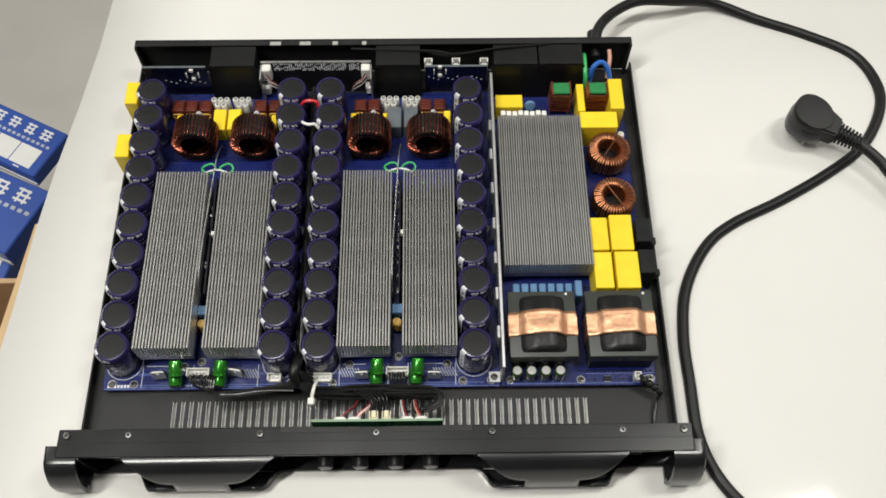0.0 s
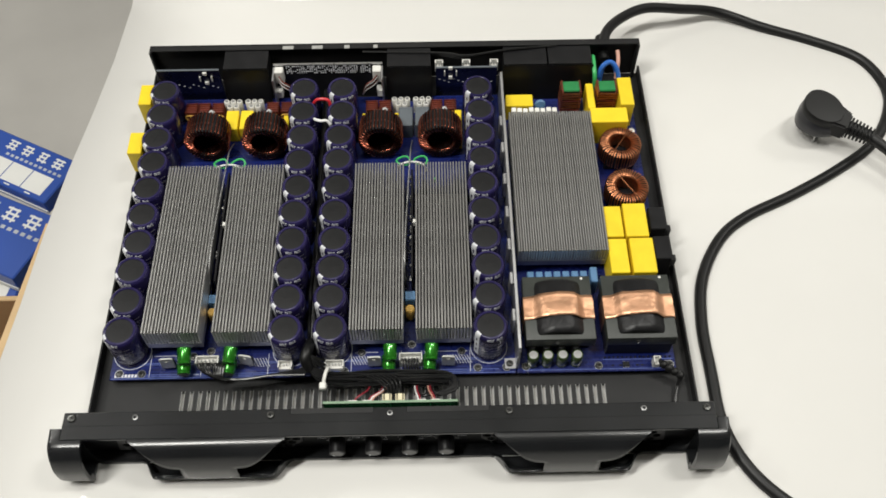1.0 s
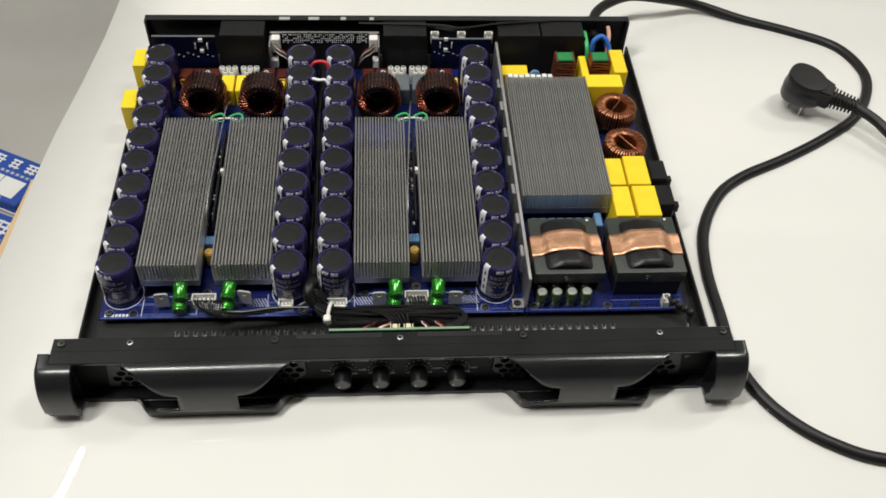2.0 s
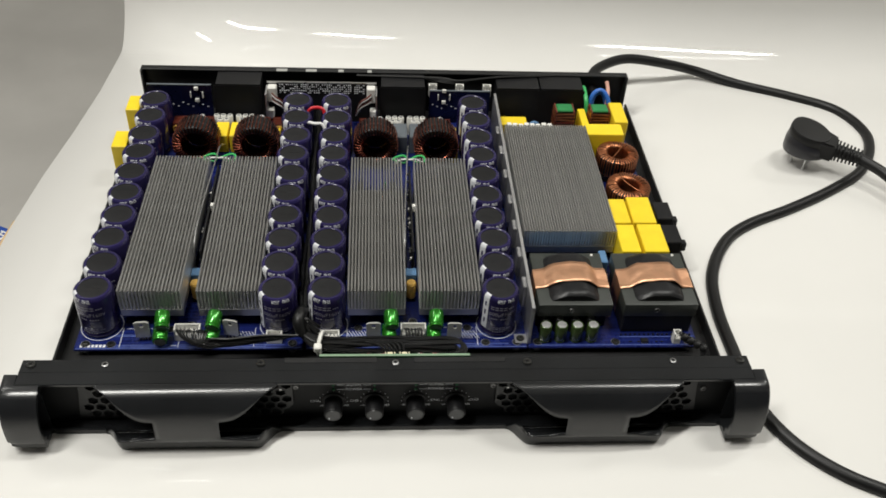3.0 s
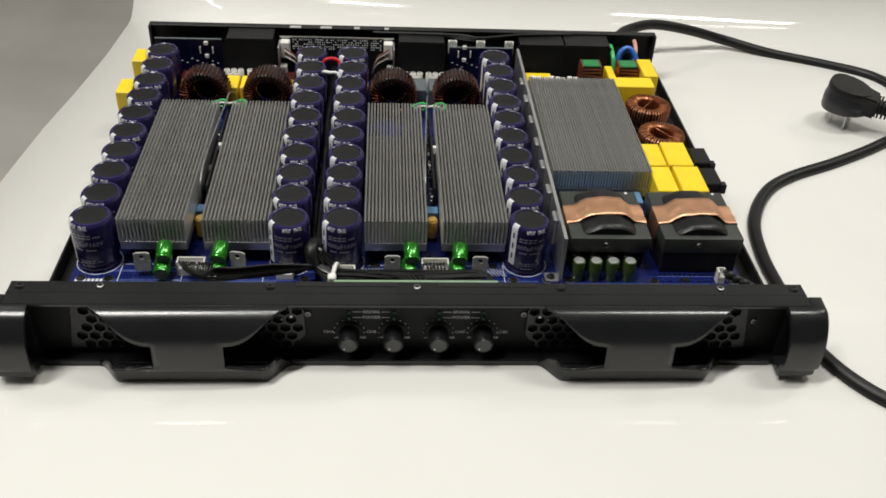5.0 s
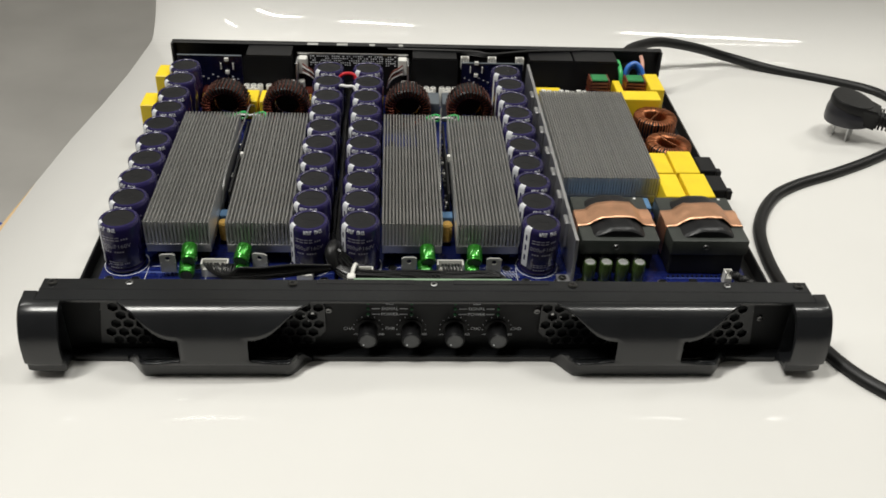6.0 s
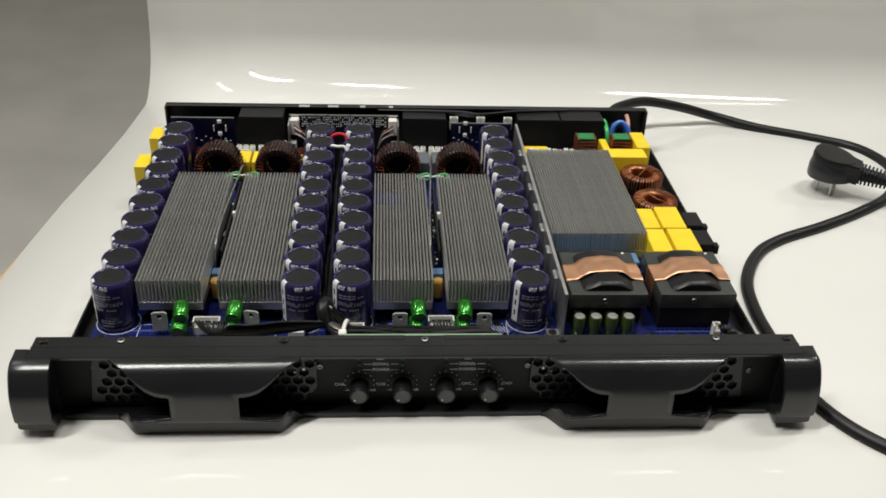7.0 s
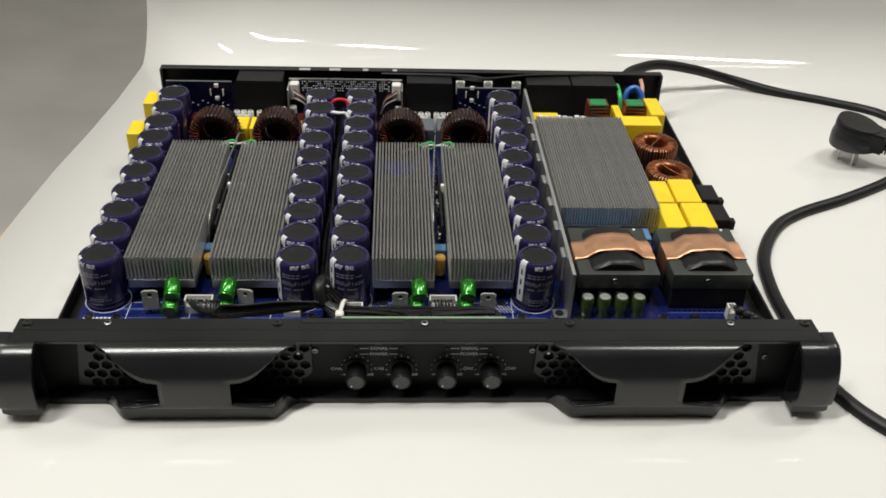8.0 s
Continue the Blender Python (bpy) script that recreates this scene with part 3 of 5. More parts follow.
for g in (-1, 1):
    bm = bmesh.new()
    cx = g * 0.0267
    for body, z in (("CLIP", 0.0366), ("SIGNAL", 0.0323), ("POWER", 0.0280)):
        v, f = lettering(body, 0.0031)
        add_flat(bm, v, f, lambda a, b: (cx + a, -0.0064, z + b))
        for s in (-1, 1):
            box(bm, cx + s * 0.0060, -0.0065, z - 0.00015, cx + s * 0.0110, -0.0062, z + 0.00015)
    names = ("CHA", "CHB") if g < 0 else ("CHC", "CHD")
    for body, x in ((names[0], cx - 0.0255 if g < 0 else cx), (names[1], cx if g < 0 else cx + 0.0255)):
        v, f = lettering(body, 0.0030)
        add_flat(bm, v, f, lambda a, b: (x + a, -0.0064, 0.0166 + b))
    for kx in (cx - 0.0133, cx + 0.0133):
        for body, dx in (("-\u221e", -0.0078), ("0dB", 0.0080)):
            v, f = lettering(body, 0.0026)
            add_flat(bm, v, f, lambda a, b: (kx + dx + a, -0.0064, 0.0120 + b))
    part("lettering", bm, SILK, front, "white printed control names")
    for kx in (cx - 0.0133, cx + 0.0133):
        for z in (0.0366, 0.0323, 0.0280):
            bm = bmesh.new()
            lathe(bm, [(0.0011, 0), (0.0010, 0.0008), (0.0005, 0.0013), (0, 0.0014)], 10, Matrix.Translation((kx, -0.0062, z)) @ pose(0, 0, 0, 90))
            part("indicator_lamp", bm, mat("green_tinted_lamp", (0.02, 0.09, 0.04), 0.2, 0, 0.1, 300), front)

# ---- circuit boards on stand-offs ----
PZ = 0.0097
wsh = bmesh.new()
lathe(wsh, [(0.0026, 0), (0.0033, 0), (0.0033, 0.0003), (0.0026, 0.0003)], 16)
WASHER = mesh_of("washer", wsh, STEEL)
YB = 0.0468
for x0, x1 in ((-0.2201, -0.0640), (-0.0615, 0.0955), (0.0965, 0.2205)):
    bd = boxpart("circuit_board", (x0, YB, PZ - 0.0016, x1, 0.3350, PZ), BOARD, amp, 0.0002, "blue lacquered circuit board")
    for y in (0.052, 0.19, 0.33):
        for x in (x0 + 0.007, x1 - 0.007):
            bm = bmesh.new()
            lathe(bm, [(0.003, BASE_Z - PZ), (0.003, -0.0016), (0, -0.0016)], 10)
            part("stand_off", bm, STEEL, bd, m=pose(x, y, PZ))
            put("board_screw", SCREW, bd, pose(x, y, PZ))
            put("washer", WASHER, bd, pose(x, y, PZ))
for x, y in ((-0.1957, 0.0516), (-0.1572, 0.0660), (-0.1438, 0.0700), (-0.0379, 0.0510), (-0.0250, 0.0665), (0.0145, 0.0729), (0.0536, 0.0665), (0.0659, 0.0519), (0.1603, 0.0517), (0.2160, 0.0520)):
    put("board_screw", SCREW, amp, pose(x, y, PZ))
    put("washer", WASHER, amp, pose(x, y, PZ))
    put("recess", RECESS, amp, pose(x, y, PZ, 0, 0, 900 * x))
# pale tinned strips and a small chip on the supply board's front strip
for x0, x1, y in ((0.1010, 0.2190, 0.0485), (0.1640, 0.2190, 0.0565)):
    boxpart("tinned_track", (x0, y, PZ, x1, y + 0.0005, PZ + 0.0001), TRACK, amp, 0)
for i in range(16):
    boxpart("solder_pin", (0.1650 + i * 0.0034, 0.0578, PZ, 0.1664 + i * 0.0034, 0.0592, PZ + 0.0012), DEEP, amp, 0.0002)
chip = boxpart("chip", (0.1790, 0.0502, PZ, 0.1842, 0.0540, PZ + 0.0018), DEEP, amp, 0.0002, "small black chip on the board")
for i in range(4):
    for y in (0.0494, 0.0540):
        boxpart("pin", (0.1793 + i * 0.0013, y, PZ, 0.1798 + i * 0.0013, y + 0.0008, PZ + 0.0006), STEEL, chip, 0)
for x in (0.1705, 0.1765, 0.1895, 0.1935):
    boxpart("surface_resistor", (x, 0.0512, PZ, x + 0.0018, 0.0522, PZ + 0.0005), DEEP, amp, 0)
# lacquered tracks along the front edges of the amplifier boards
for x0, x1 in ((-0.2190, -0.0650), (-0.0605, 0.0945)):
    for k, y in enumerate((0.0474, 0.0478 + 0.0010, 0.0505, 0.0590, 0.0602)):
        boxpart("board_track", (x0 + 0.006 * k, y, PZ, x1 - 0.012 * ((k * 2) % 3), y + 0.0005, PZ + 0.00008), TRACK, amp, 0)
# white printed outlines on the boards
for x in (-0.190, -0.150, -0.130, -0.098, -0.033, 0.006, 0.022, 0.060):
    boxpart("printed_outline", (x, YB + 0.002, PZ, x + 0.0004, 0.0675, PZ + 0.0001), SILK, amp, 0)
for x0, x1, y in ((-0.188, -0.168, 0.0665), (-0.155, -0.151, 0.0500), (-0.030, -0.012, 0.0665), (0.024, 0.058, 0.0665)):
    boxpart("printed_outline", (x0, y, PZ, x1, y + 0.0004, PZ + 0.0001), SILK, amp, 0)
hb = bmesh.new()
hb.faces.new([hb.verts.new((a, b, 0.0002)) for a, b in ((0, 0), (0.0005, 0), (-0.0035, 0.0075), (-0.0040, 0.0075))])
HATCH = mesh_of("printed_hatch", hb, SILK, False)
for x0 in (-0.112, -0.030, 0.046):
    for i in range(8):
        put("printed_hatch", HATCH, amp, pose(x0 + i * 0.0022, 0.0560, PZ))
for i in range(7):
    x = -0.2165 + i * 0.0026
    boxpart("printed_pad", (x, YB + 0.002, PZ, x + 0.0017, YB + 0.0045, PZ + 0.0001), SILK, amp, 0)
rb_ = bmesh.new()
lathe(rb_, [(0.0142, 0.0001), (0.0142, 0.00015), (0.0147, 0.00015), (0.0147, 0.0001)], 40)
RINGP = mesh_of("printed_ring", rb_, SILK)
for x in (-0.2052, -0.0805, -0.0470, 0.0752):
    put("printed_ring", RINGP, amp, pose(x, 0.0700, PZ))

# ---- storage capacitors: four rows of ten ----
CR, CH = 0.01335, 0.0365
cb = bmesh.new()
lathe(cb, [(0.0, 0.0), (CR - 0.0012, 0.0), (CR - 0.0003, 0.0008), (CR - 0.0001, 0.0020), (CR - 0.0009, 0.0036), (CR - 0.0001, 0.0050), (CR, CH - 0.0030), (CR - 0.0004, CH - 0.0013),
           (CR - 0.0014, CH - 0.0002), (CR - 0.0026, CH), (CR - 0.0031, CH - 0.0004), (CR - 0.0032, CH - 0.0010)], 36)
CAN = mesh_of("capacitor", cb, SLEEVE)
ct = bmesh.new()
lathe(ct, [(CR - 0.0031, CH - 0.0008), (CR - 0.0045, CH - 0.0006), (0.0, CH - 0.0006)], 32)
for k in range(3):
    box(ct, -0.0055, -0.00012, CH - 0.0007, 0.0055, 0.00012, CH - 0.00052)
    bmesh.ops.rotate(ct, verts=ct.verts[:], cent=(0, 0, 0), matrix=Matrix.Rotation(radians(60), 3, "Z"))
VENT = mesh_of("can_top", ct, CAPTOP)


def on_can(x, z, lift=0.00012):
    """A point on the can's side, x metres round from the front (-y)."""
    a = x / CR - math.pi / 2
    r = CR + lift
    return (r * math.cos(a), r * math.sin(a), z)


cs = bmesh.new()
a0, a1 = radians(207), radians(229)
cols = []
for i in range(5):
    a = a0 + (a1 - a0) * i / 4
    cols.append([cs.verts.new(((CR + q) * math.cos(a), (CR + q) * math.sin(a), z)) for q, z in ((0.0001, 0.006), (0.0001, CH - 0.0030), (-0.00025, CH - 0.0012), (-0.0013, CH + 0.0000), (-0.0026, CH + 0.0002))])
for a, b in zip(cols, cols[1:]):
    for k in range(4):
        cs.faces.new((a[k], b[k], b[k + 1], a[k + 1]))
STRIPE = mesh_of("polarity_stripe", cs, SILK)
cm = bmesh.new()
am = radians(218)
for z in (0.013, 0.021, 0.029):
    vs = []
    for da, dz in ((-0.05, -0.0022), (0.05, -0.0022), (0.05, 0.0022), (-0.05, 0.0022)):
        vs.append(cm.verts.new(((CR + 0.00022) * math.cos(am + da), (CR + 0.00022) * math.sin(am + da), z + dz)))
    cm.faces.new(vs)
MINUS = mesh_of("minus_marks", cm, SLEEVE)
cp = bmesh.new()
v, f = lettering("1000\u00b5F160V", 0.0043)
add_flat(cp, v, f, lambda a, b: on_can(a + 0.0005, 0.0218 + b))


def bar_on_can(x0, x1, z0, z1, lift=0.00012):
    n = max(2, int((x1 - x0) / 0.0012))
    lo = [cp.verts.new(on_can(x0 + (x1 - x0) * i / n, z0, lift)) for i in range(n + 1)]
    hi = [cp.verts.new(on_can(x0 + (x1 - x0) * i / n, z1, lift)) for i in range(n + 1)]
    for i in range(n):
        cp.faces.new((lo[i], lo[i + 1], hi[i + 1], hi[i]))


# maker's mark, voltage class and small lines as plain strokes
for z0, x00, sc in ((0.0262, -0.0075, 1.0), (0.0072, -0.0050, 0.8)):
    for i in range(4):
        xa = x00 + i * 0.0031 * sc
        bar_on_can(xa, xa + 0.0025 * sc, z0, z0 + 0.0008 * sc)
        bar_on_can(xa, xa + 0.0025 * sc, z0 + 0.0020 * sc, z0 + 0.0028 * sc)
    for i in range(3):
        bar_on_can(x00 + (0.0131 + 0.0016 * i) * sc, x00 + (0.0141 + 0.0016 * i) * sc, z0 + 0.0004, z0 + 0.0016 * sc)
for i in range(8):
    if i != 3:
        bar_on_can(-0.0066 + i * 0.0017, -0.0054 + i * 0.0017, 0.0170, 0.0180)
for i in range(5):
    bar_on_can(-0.0045 + i * 0.0017, -0.0035 + i * 0.0017, 0.0045, 0.0055)
CANPRINT = mesh_of("can_print", cp, PRINT)
# print round the shoulder, below the rim
sp = bmesh.new()
wr = random.Random(12)
SHP = [(CR + 0.00010, CH - 0.0036), (CR + 0.00010, CH - 0.0030), (CR - 0.00025, CH - 0.0015), (CR - 0.0006, CH - 0.0009)]


def shoulder_stroke(x0, x1, k0, k1):
    cols_ = []
    for x in (x0, x1):
        a = x / CR - math.pi / 2
        cols_.append([sp.verts.new((r_ * math.cos(a), r_ * math.sin(a), z_)) for r_, z_ in SHP[k0:k1 + 1]])
    for k in range(k1 - k0):
        sp.faces.new((cols_[0][k], cols_[1][k], cols_[1][k + 1], cols_[0][k + 1]))


for i in range(9):
    if i == 4:
        continue
    x0 = -0.0066 + i * 0.0015
    shoulder_stroke(x0, x0 + 0.00035, 0, 3)
    if wr.random() < 0.6:
        shoulder_stroke(x0 + 0.0009, x0 + 0.0012, 0, 3)
    shoulder_stroke(x0 + 0.00035, x0 + 0.0009, *wr.choice(((0, 1), (2, 3), (1, 2))))
SHOULDER = mesh_of("shoulder_print", sp, SILK)
rng = random.Random(4)
for cx in (-0.2052, -0.0805, -0.0470, 0.0752):
    for i in range(10):
        y = 0.0700 + i * (0.3130 - 0.0700) / 9
        c = put("capacitor", CAN, amp, pose(cx + rng.uniform(-0.0005, 0.0005), y, PZ + 0.0006, rng.uniform(-0.8, 0.8), rng.uniform(-0.8, 0.8), rng.uniform(-14, 8)),
                "navy sleeved electrolytic capacitor can")
        put("can_top", VENT, c, label="dark vented top")
        put("polarity_stripe", STRIPE, c)
        put("minus_marks", MINUS, c)
        put("can_print", CANPRINT, c, label="pale printed rating")
        put("shoulder_print", SHOULDER, c, pose(0, 0, 0, 0, 0, rng.uniform(-16, 22)))

# ---- heat sinks: a base and separate fins ----


def heat_sink(x0, x1, y0, y1, zb, zf, zt, n, th=0.0011, short=0.0):
    hs = boxpart("heat_sink", (x0, y0, zb, x1, y1 - short, zf), ALUB, amp, 0.0003, "raw aluminium heat sink with upright fins")
    fm = bmesh.new()
    box(fm, -th / 2, y0, zf, th / 2, y1, zt - 0.0004)
    box(fm, -th / 2 * 1.15, y0, zt - 0.0006, th / 2 * 1.15, y1, zt, 0.00015)
    me = mesh_of("fin", fm, ALU_TIP_DIM, False)
    # one metal in two tones: shaded tips, lit sides
    me.materials.append(ALU_SIDE_LIT)
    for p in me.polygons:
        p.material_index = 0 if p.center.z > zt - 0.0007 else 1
    r = random.Random(int(abs(x0) * 1e5))
    for i in range(n):
        x = x0 + th / 2 + (x1 - x0 - th) * i / (n - 1)
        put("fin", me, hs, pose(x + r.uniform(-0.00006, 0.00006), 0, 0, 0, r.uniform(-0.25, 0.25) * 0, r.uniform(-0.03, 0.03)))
    return hs


HS = [(-0.1900, -0.1470), (-0.1363, -0.0933), (-0.0322, 0.0086), (0.0186, 0.0612)]
for x0, x1 in HS:
    heat_sink(x0, x1, 0.0686, 0.2285, 0.0205, 0.0270, 0.0446, 18, short=0.021 if x0 > -0.05 else 0.004)
    # power transistors below the heat sink
    for i in range(9):
        y = 0.078 + i * 0.017
        for xx in (x0 + 0.004, x1 - 0.009):
            boxpart("power_transistor", (xx, y, PZ + 0.001, xx + 0.005, y + 0.014, 0.0204), DEEP, amp, 0.0005)
heat_sink(0.1015, 0.1738, 0.1390, 0.2860, 0.0190, 0.0255, 0.0408, 36, 0.00118)
for i in range(7):
    boxpart("power_transistor", (0.104 + i * 0.0097, 0.15, PZ + 0.001, 0.110 + i * 0.0097, 0.165, 0.0189), DEEP, amp, 0.0005)
    boxpart("power_transistor", (0.104 + i * 0.0097, 0.262, PZ + 0.001, 0.110 + i * 0.0097, 0.278, 0.0189), DEEP, amp, 0.0005)

# ---- dividing plate ----
bm = bmesh.new()
box(bm, 0.0955, 0.0500, PZ, 0.0978, 0.3300, 0.0455, 0.0002)
box(bm, 0.0870, 0.0500, PZ, 0.0978, 0.0590, PZ + 0.0012, 0.0002)
plate = part("dividing_plate", bm, ALUP, amp, "bare aluminium dividing plate")
for y in (0.075, 0.108, 0.140, 0.172, 0.206, 0.240, 0.270):
    boxpart("clamp", (0.0925, y, 0.022, 0.0954, y + 0.011, 0.0425), ALUP, plate, 0.0006)
put("screw", SCREW, plate, pose(0.0910, 0.0545, PZ + 0.0012))

# ---- wound cores ----


def wound_core(R, r0, h, turns, wire, core_mat, wire_mat, name, m, label, lead=False, gap=0.0):
    """A ring core about z wound with single turns of wire."""
    bm = bmesh.new()
    e = 0.0012
    prof = [(r0, -h / 2 + e), (r0 + e, -h / 2), (R - e, -h / 2), (R, -h / 2 + e), (R, h / 2 - e), (R - e, h / 2), (r0 + e, h / 2), (r0, h / 2 - e), (r0, -h / 2 + e)]
    lathe(bm, prof, 32)
    bmesh.ops.remove_doubles(bm, verts=bm.verts[:], dist=1e-6)
    ob = part(name, bm, core_mat, amp, label, m=m)
    bm = bmesh.new()
    w = wire
    for a in (0.0,):
        loop = []
        rc, q_ = (R - r0) / 2 + w, min(0.0016, (R - r0) * 0.32)
        rim = [((r0 + R) / 2 - rc * math.cos(radians(b_)), h / 2 - q_ + (q_ + w) * math.sin(radians(b_))) for b_ in (0, 30, 60, 90, 120, 150, 180)]
        for rr, z in rim + [(a_, -b_) for a_, b_ in rim[::-1]]:
            loop.append((rr * math.cos(a), rr * math.sin(a), z))
        tube(bm, loop, w, 5, closed=True)
    me = mesh_of("turn", bm, wire_mat)
    jit = random.Random(turns)
    for i in range(turns):
        put("turn", me, ob, pose(0, 0, 0, 0, jit.uniform(-1.2, 1.2), 90 + 360 * (i + 0.5) / turns + jit.uniform(-1, 1)))
    if not lead:
        bm = bmesh.new()
        lathe(bm, [(0, -h / 2), (r0 - wire * 2, -h / 2), (r0 - wire * 2, -h / 2 + 0.003), (0, -h / 2 + 0.003)], 24)
        part("core_base", bm, DEEP, ob)
    if lead:
        bm = bmesh.new()
        a = radians(35 if lead > 0 else -40)
        q = [(-r0 * 1.2 * math.cos(a), -r0 * 1.2 * math.sin(a), h / 2 + 0.001), (0, 0, h / 2 + 0.0005), (r0 * 1.3 * math.cos(a), r0 * 1.3 * math.sin(a), h / 2 + 0.0016)]
        tube(bm, smooth_path(q, 4), 0.00035, 6)
        part("lead", bm, COPPER, ob)
    return ob


for x in (-0.1660, -0.1152, -0.0125, 0.0402):
    wound_core(0.0184, 0.0119, 0.0235, 38, 0.00064, DEEP, ENAMEL, "output_choke", pose(x, 0.2735, 0.0296, 84, 0, 0), "ring choke wound with dark enamelled wire, standing on edge")
    # pale stud behind each standing choke
    bm = bmesh.new()
    lathe(bm, [(0.0016, PZ), (0.0016, 0.0390), (0.0028, 0.0395), (0.0030, 0.0425), (0.0018, 0.0445), (0, 0.0448)], 12)
    part("stud", bm, GREYCAP, amp, m=pose(x + 0.0042, 0.2890, 0))
for y, ld in ((0.2555, 1), (0.2085, -1)):
    wound_core(0.0173, 0.0098, 0.0160, 44, 0.00062, DEEP, COPPER, "filter_choke", pose(0.1985, y, 0.0255, 0, 0, 20 * ld), "ring choke wound with bright copper wire, lying flat", lead=ld)
    boxpart("choke_base", (0.185, y - 0.012, PZ, 0.212, y + 0.012, 0.0165), DEEP, amp, 0.001)

# ---- the two transformers ----


def transformer(x0):
    w, y0, y1 = 0.0535, 0.0605, 0.1165
    bm = bmesh.new()
    box(bm, 0, y0, 0.0265, w, y1, 0.0383, 0.0008, 2)
    tr = part("transformer", bm, FERRITE, amp, "ferrite transformer with copper foil round its coil", m=pose(x0, 0, 0))
    boxpart("bobbin", (0.001, 0.0675 if x0 < 0.15 else 0.0615, PZ + 0.0003, w - 0.001, 0.1120, 0.0264), DEEP, tr, 0.0008)
    # coil: black taped bulge rising above the core
    bm = bmesh.new()
    n = 14
    rings = []
    for y, k in ((0.0645, 0.72), (0.0658, 0.88), (0.0690, 1.0), (0.1060, 1.0), (0.1095, 0.88), (0.1108, 0.72)):
        ring = []
        for i in range(n + 1):
            u = i / n
            xx = w / 2 + (u - 0.5) * (0.0365 - 0.012 * (1 - k))
            zz = 0.0380 + 0.0070 * k * min(1.0, 3.2 * min(u, 1 - u)) ** 0.7
            ring.append(bm.verts.new((xx, y, zz)))
        rings.append(ring)
    for a, b in zip(rings, rings[1:]):
        for i in range(n):
            bm.faces.new((a[i], a[i + 1], b[i + 1], b[i]))
    bm.faces.new(rings[0])
    bm.faces.new(rings[-1][::-1])
    part("coil", bm, TAPE, tr, "coil wrapped in glossy black tape")
    # copper foil band over the coil and down the sides
    bm = bmesh.new()
    rr = random.Random(int(x0 * 1000))
    line = [(-0.0004, 0.0150), (-0.0004, 0.0385), (0.0006, 0.0388), (0.0060, 0.0390), (0.0082, 0.0398), (0.0110, 0.0425), (0.0150, 0.0452), (0.0200, 0.0456), (w / 2, 0.0458)]
    line += [(w - x, z) for x, z in line[-2::-1]]
    rows_ = []
    for k in range(9):
        y = 0.0775 + 0.0205 * k / 8
        rows_.append([bm.verts.new((x, y + 0.0005 * math.sin(1.3 * i + x0 * 90) * (abs(k - 4) / 4), z + rr.uniform(-0.0003, 0.0005))) for i, (x, z) in enumerate(line)])
    for a, b in zip(rows_, rows_[1:]):
        for i in range(len(line) - 1):
            bm.faces.new((a[i], a[i + 1], b[i + 1], b[i]))
    fo = part("foil_band", bm, FOIL, tr, "crinkled copper foil band")
    md_ = fo.modifiers.new("thickness", "SOLIDIFY")
    md_.thickness = 0.0002
    bm = bmesh.new()
    lathe(bm, [(0.0011, 0), (0.0010, 0.0003), (0, 0.0003)], 10)
    part("white_dot", bm, WHITEP, tr, m=pose(w - 0.0068, 0.1140, 0.0383))
    put("screw", SCREWD, tr, pose(w / 2 - 0.003, y0, 0.033, 90))


transformer(0.1025)
transformer(0.1645)

# ---- film capacitors in yellow boxes ----


def yellow_box(x0, x1, y0, y1, z0, z1):
    boxpart("film_capacitor", (x0, y0, z0, x1, y1, z1), YELLOW, amp, 0.0006, "yellow boxed film capacitor")


for d in ((0.1745, 0.1888, 0.1540, 0.1845, PZ, 0.0372), (0.1906, 0.2092, 0.1538, 0.1868, PZ, 0.0376), (0.1745, 0.1896, 0.1195, 0.1520, PZ, 0.0372), (0.1922, 0.2112, 0.1192, 0.1523, PZ, 0.0376),
          (0.1742, 0.2070, 0.2735, 0.2905, PZ, 0.0398), (0.2025, 0.2148, 0.2935, 0.3265, PZ, 0.0398), (0.1745, 0.1812, 0.2960, 0.3260, PZ, 0.0330),
          (0.1010, 0.1255, 0.3035, 0.3175, PZ, 0.0290), (-0.2305, -0.2190, 0.3030, 0.3265, 0.0137, 0.0400), (-0.2312, -0.2190, 0.2470, 0.2705, 0.0137, 0.0400),
          (-0.1530, -0.1418, 0.2830, 0.3050, PZ, 0.0275), (-0.1400, -0.1288, 0.2830, 0.3050, PZ, 0.0275),
          (-0.1865, -0.1812, 0.2860, 0.3020, PZ, 0.0245), (-0.1015, -0.0965, 0.2860, 0.3020, PZ, 0.0245), (-0.0300, -0.0245, 0.2860, 0.3020, PZ, 0.0245), (-0.0010, 0.0030, 0.2860, 0.3020, PZ, 0.0245),
          (0.0255, 0.0300, 0.2860, 0.3020, PZ, 0.0245), (0.0540, 0.0600, 0.2700, 0.3020, PZ, 0.0270)):
    yellow_box(*d)

# slate relays, rust-red chokes, small silver capacitors behind the ring chokes
for x0 in (0.0032, 0.0180):
    boxpart("relay", (x0, 0.2840, PZ, x0 + 0.0125, 0.3060, 0.0275), GREYC, amp, 0.0006, "slate grey boxed relay")
bm = bmesh.new()
tube(bm, [(-0.0052, 0, 0.012), (-0.0050, 0, 0.0258), (0.0050, 0, 0.0262), (0.0052, 0, 0.012)], 0.0007, 5)
RTURN = mesh_of("turn", bm, RUST)
bm = bmesh.new()
tube(bm, [(0.0050 * math.cos(radians(20 * k)), 0.0006 * math.cos(radians(40 * k)), 0.0036 * math.sin(radians(20 * k))) for k in range(18)], 0.0007, 5, closed=True)
RRING = mesh_of("end_ring", bm, GOLDY)
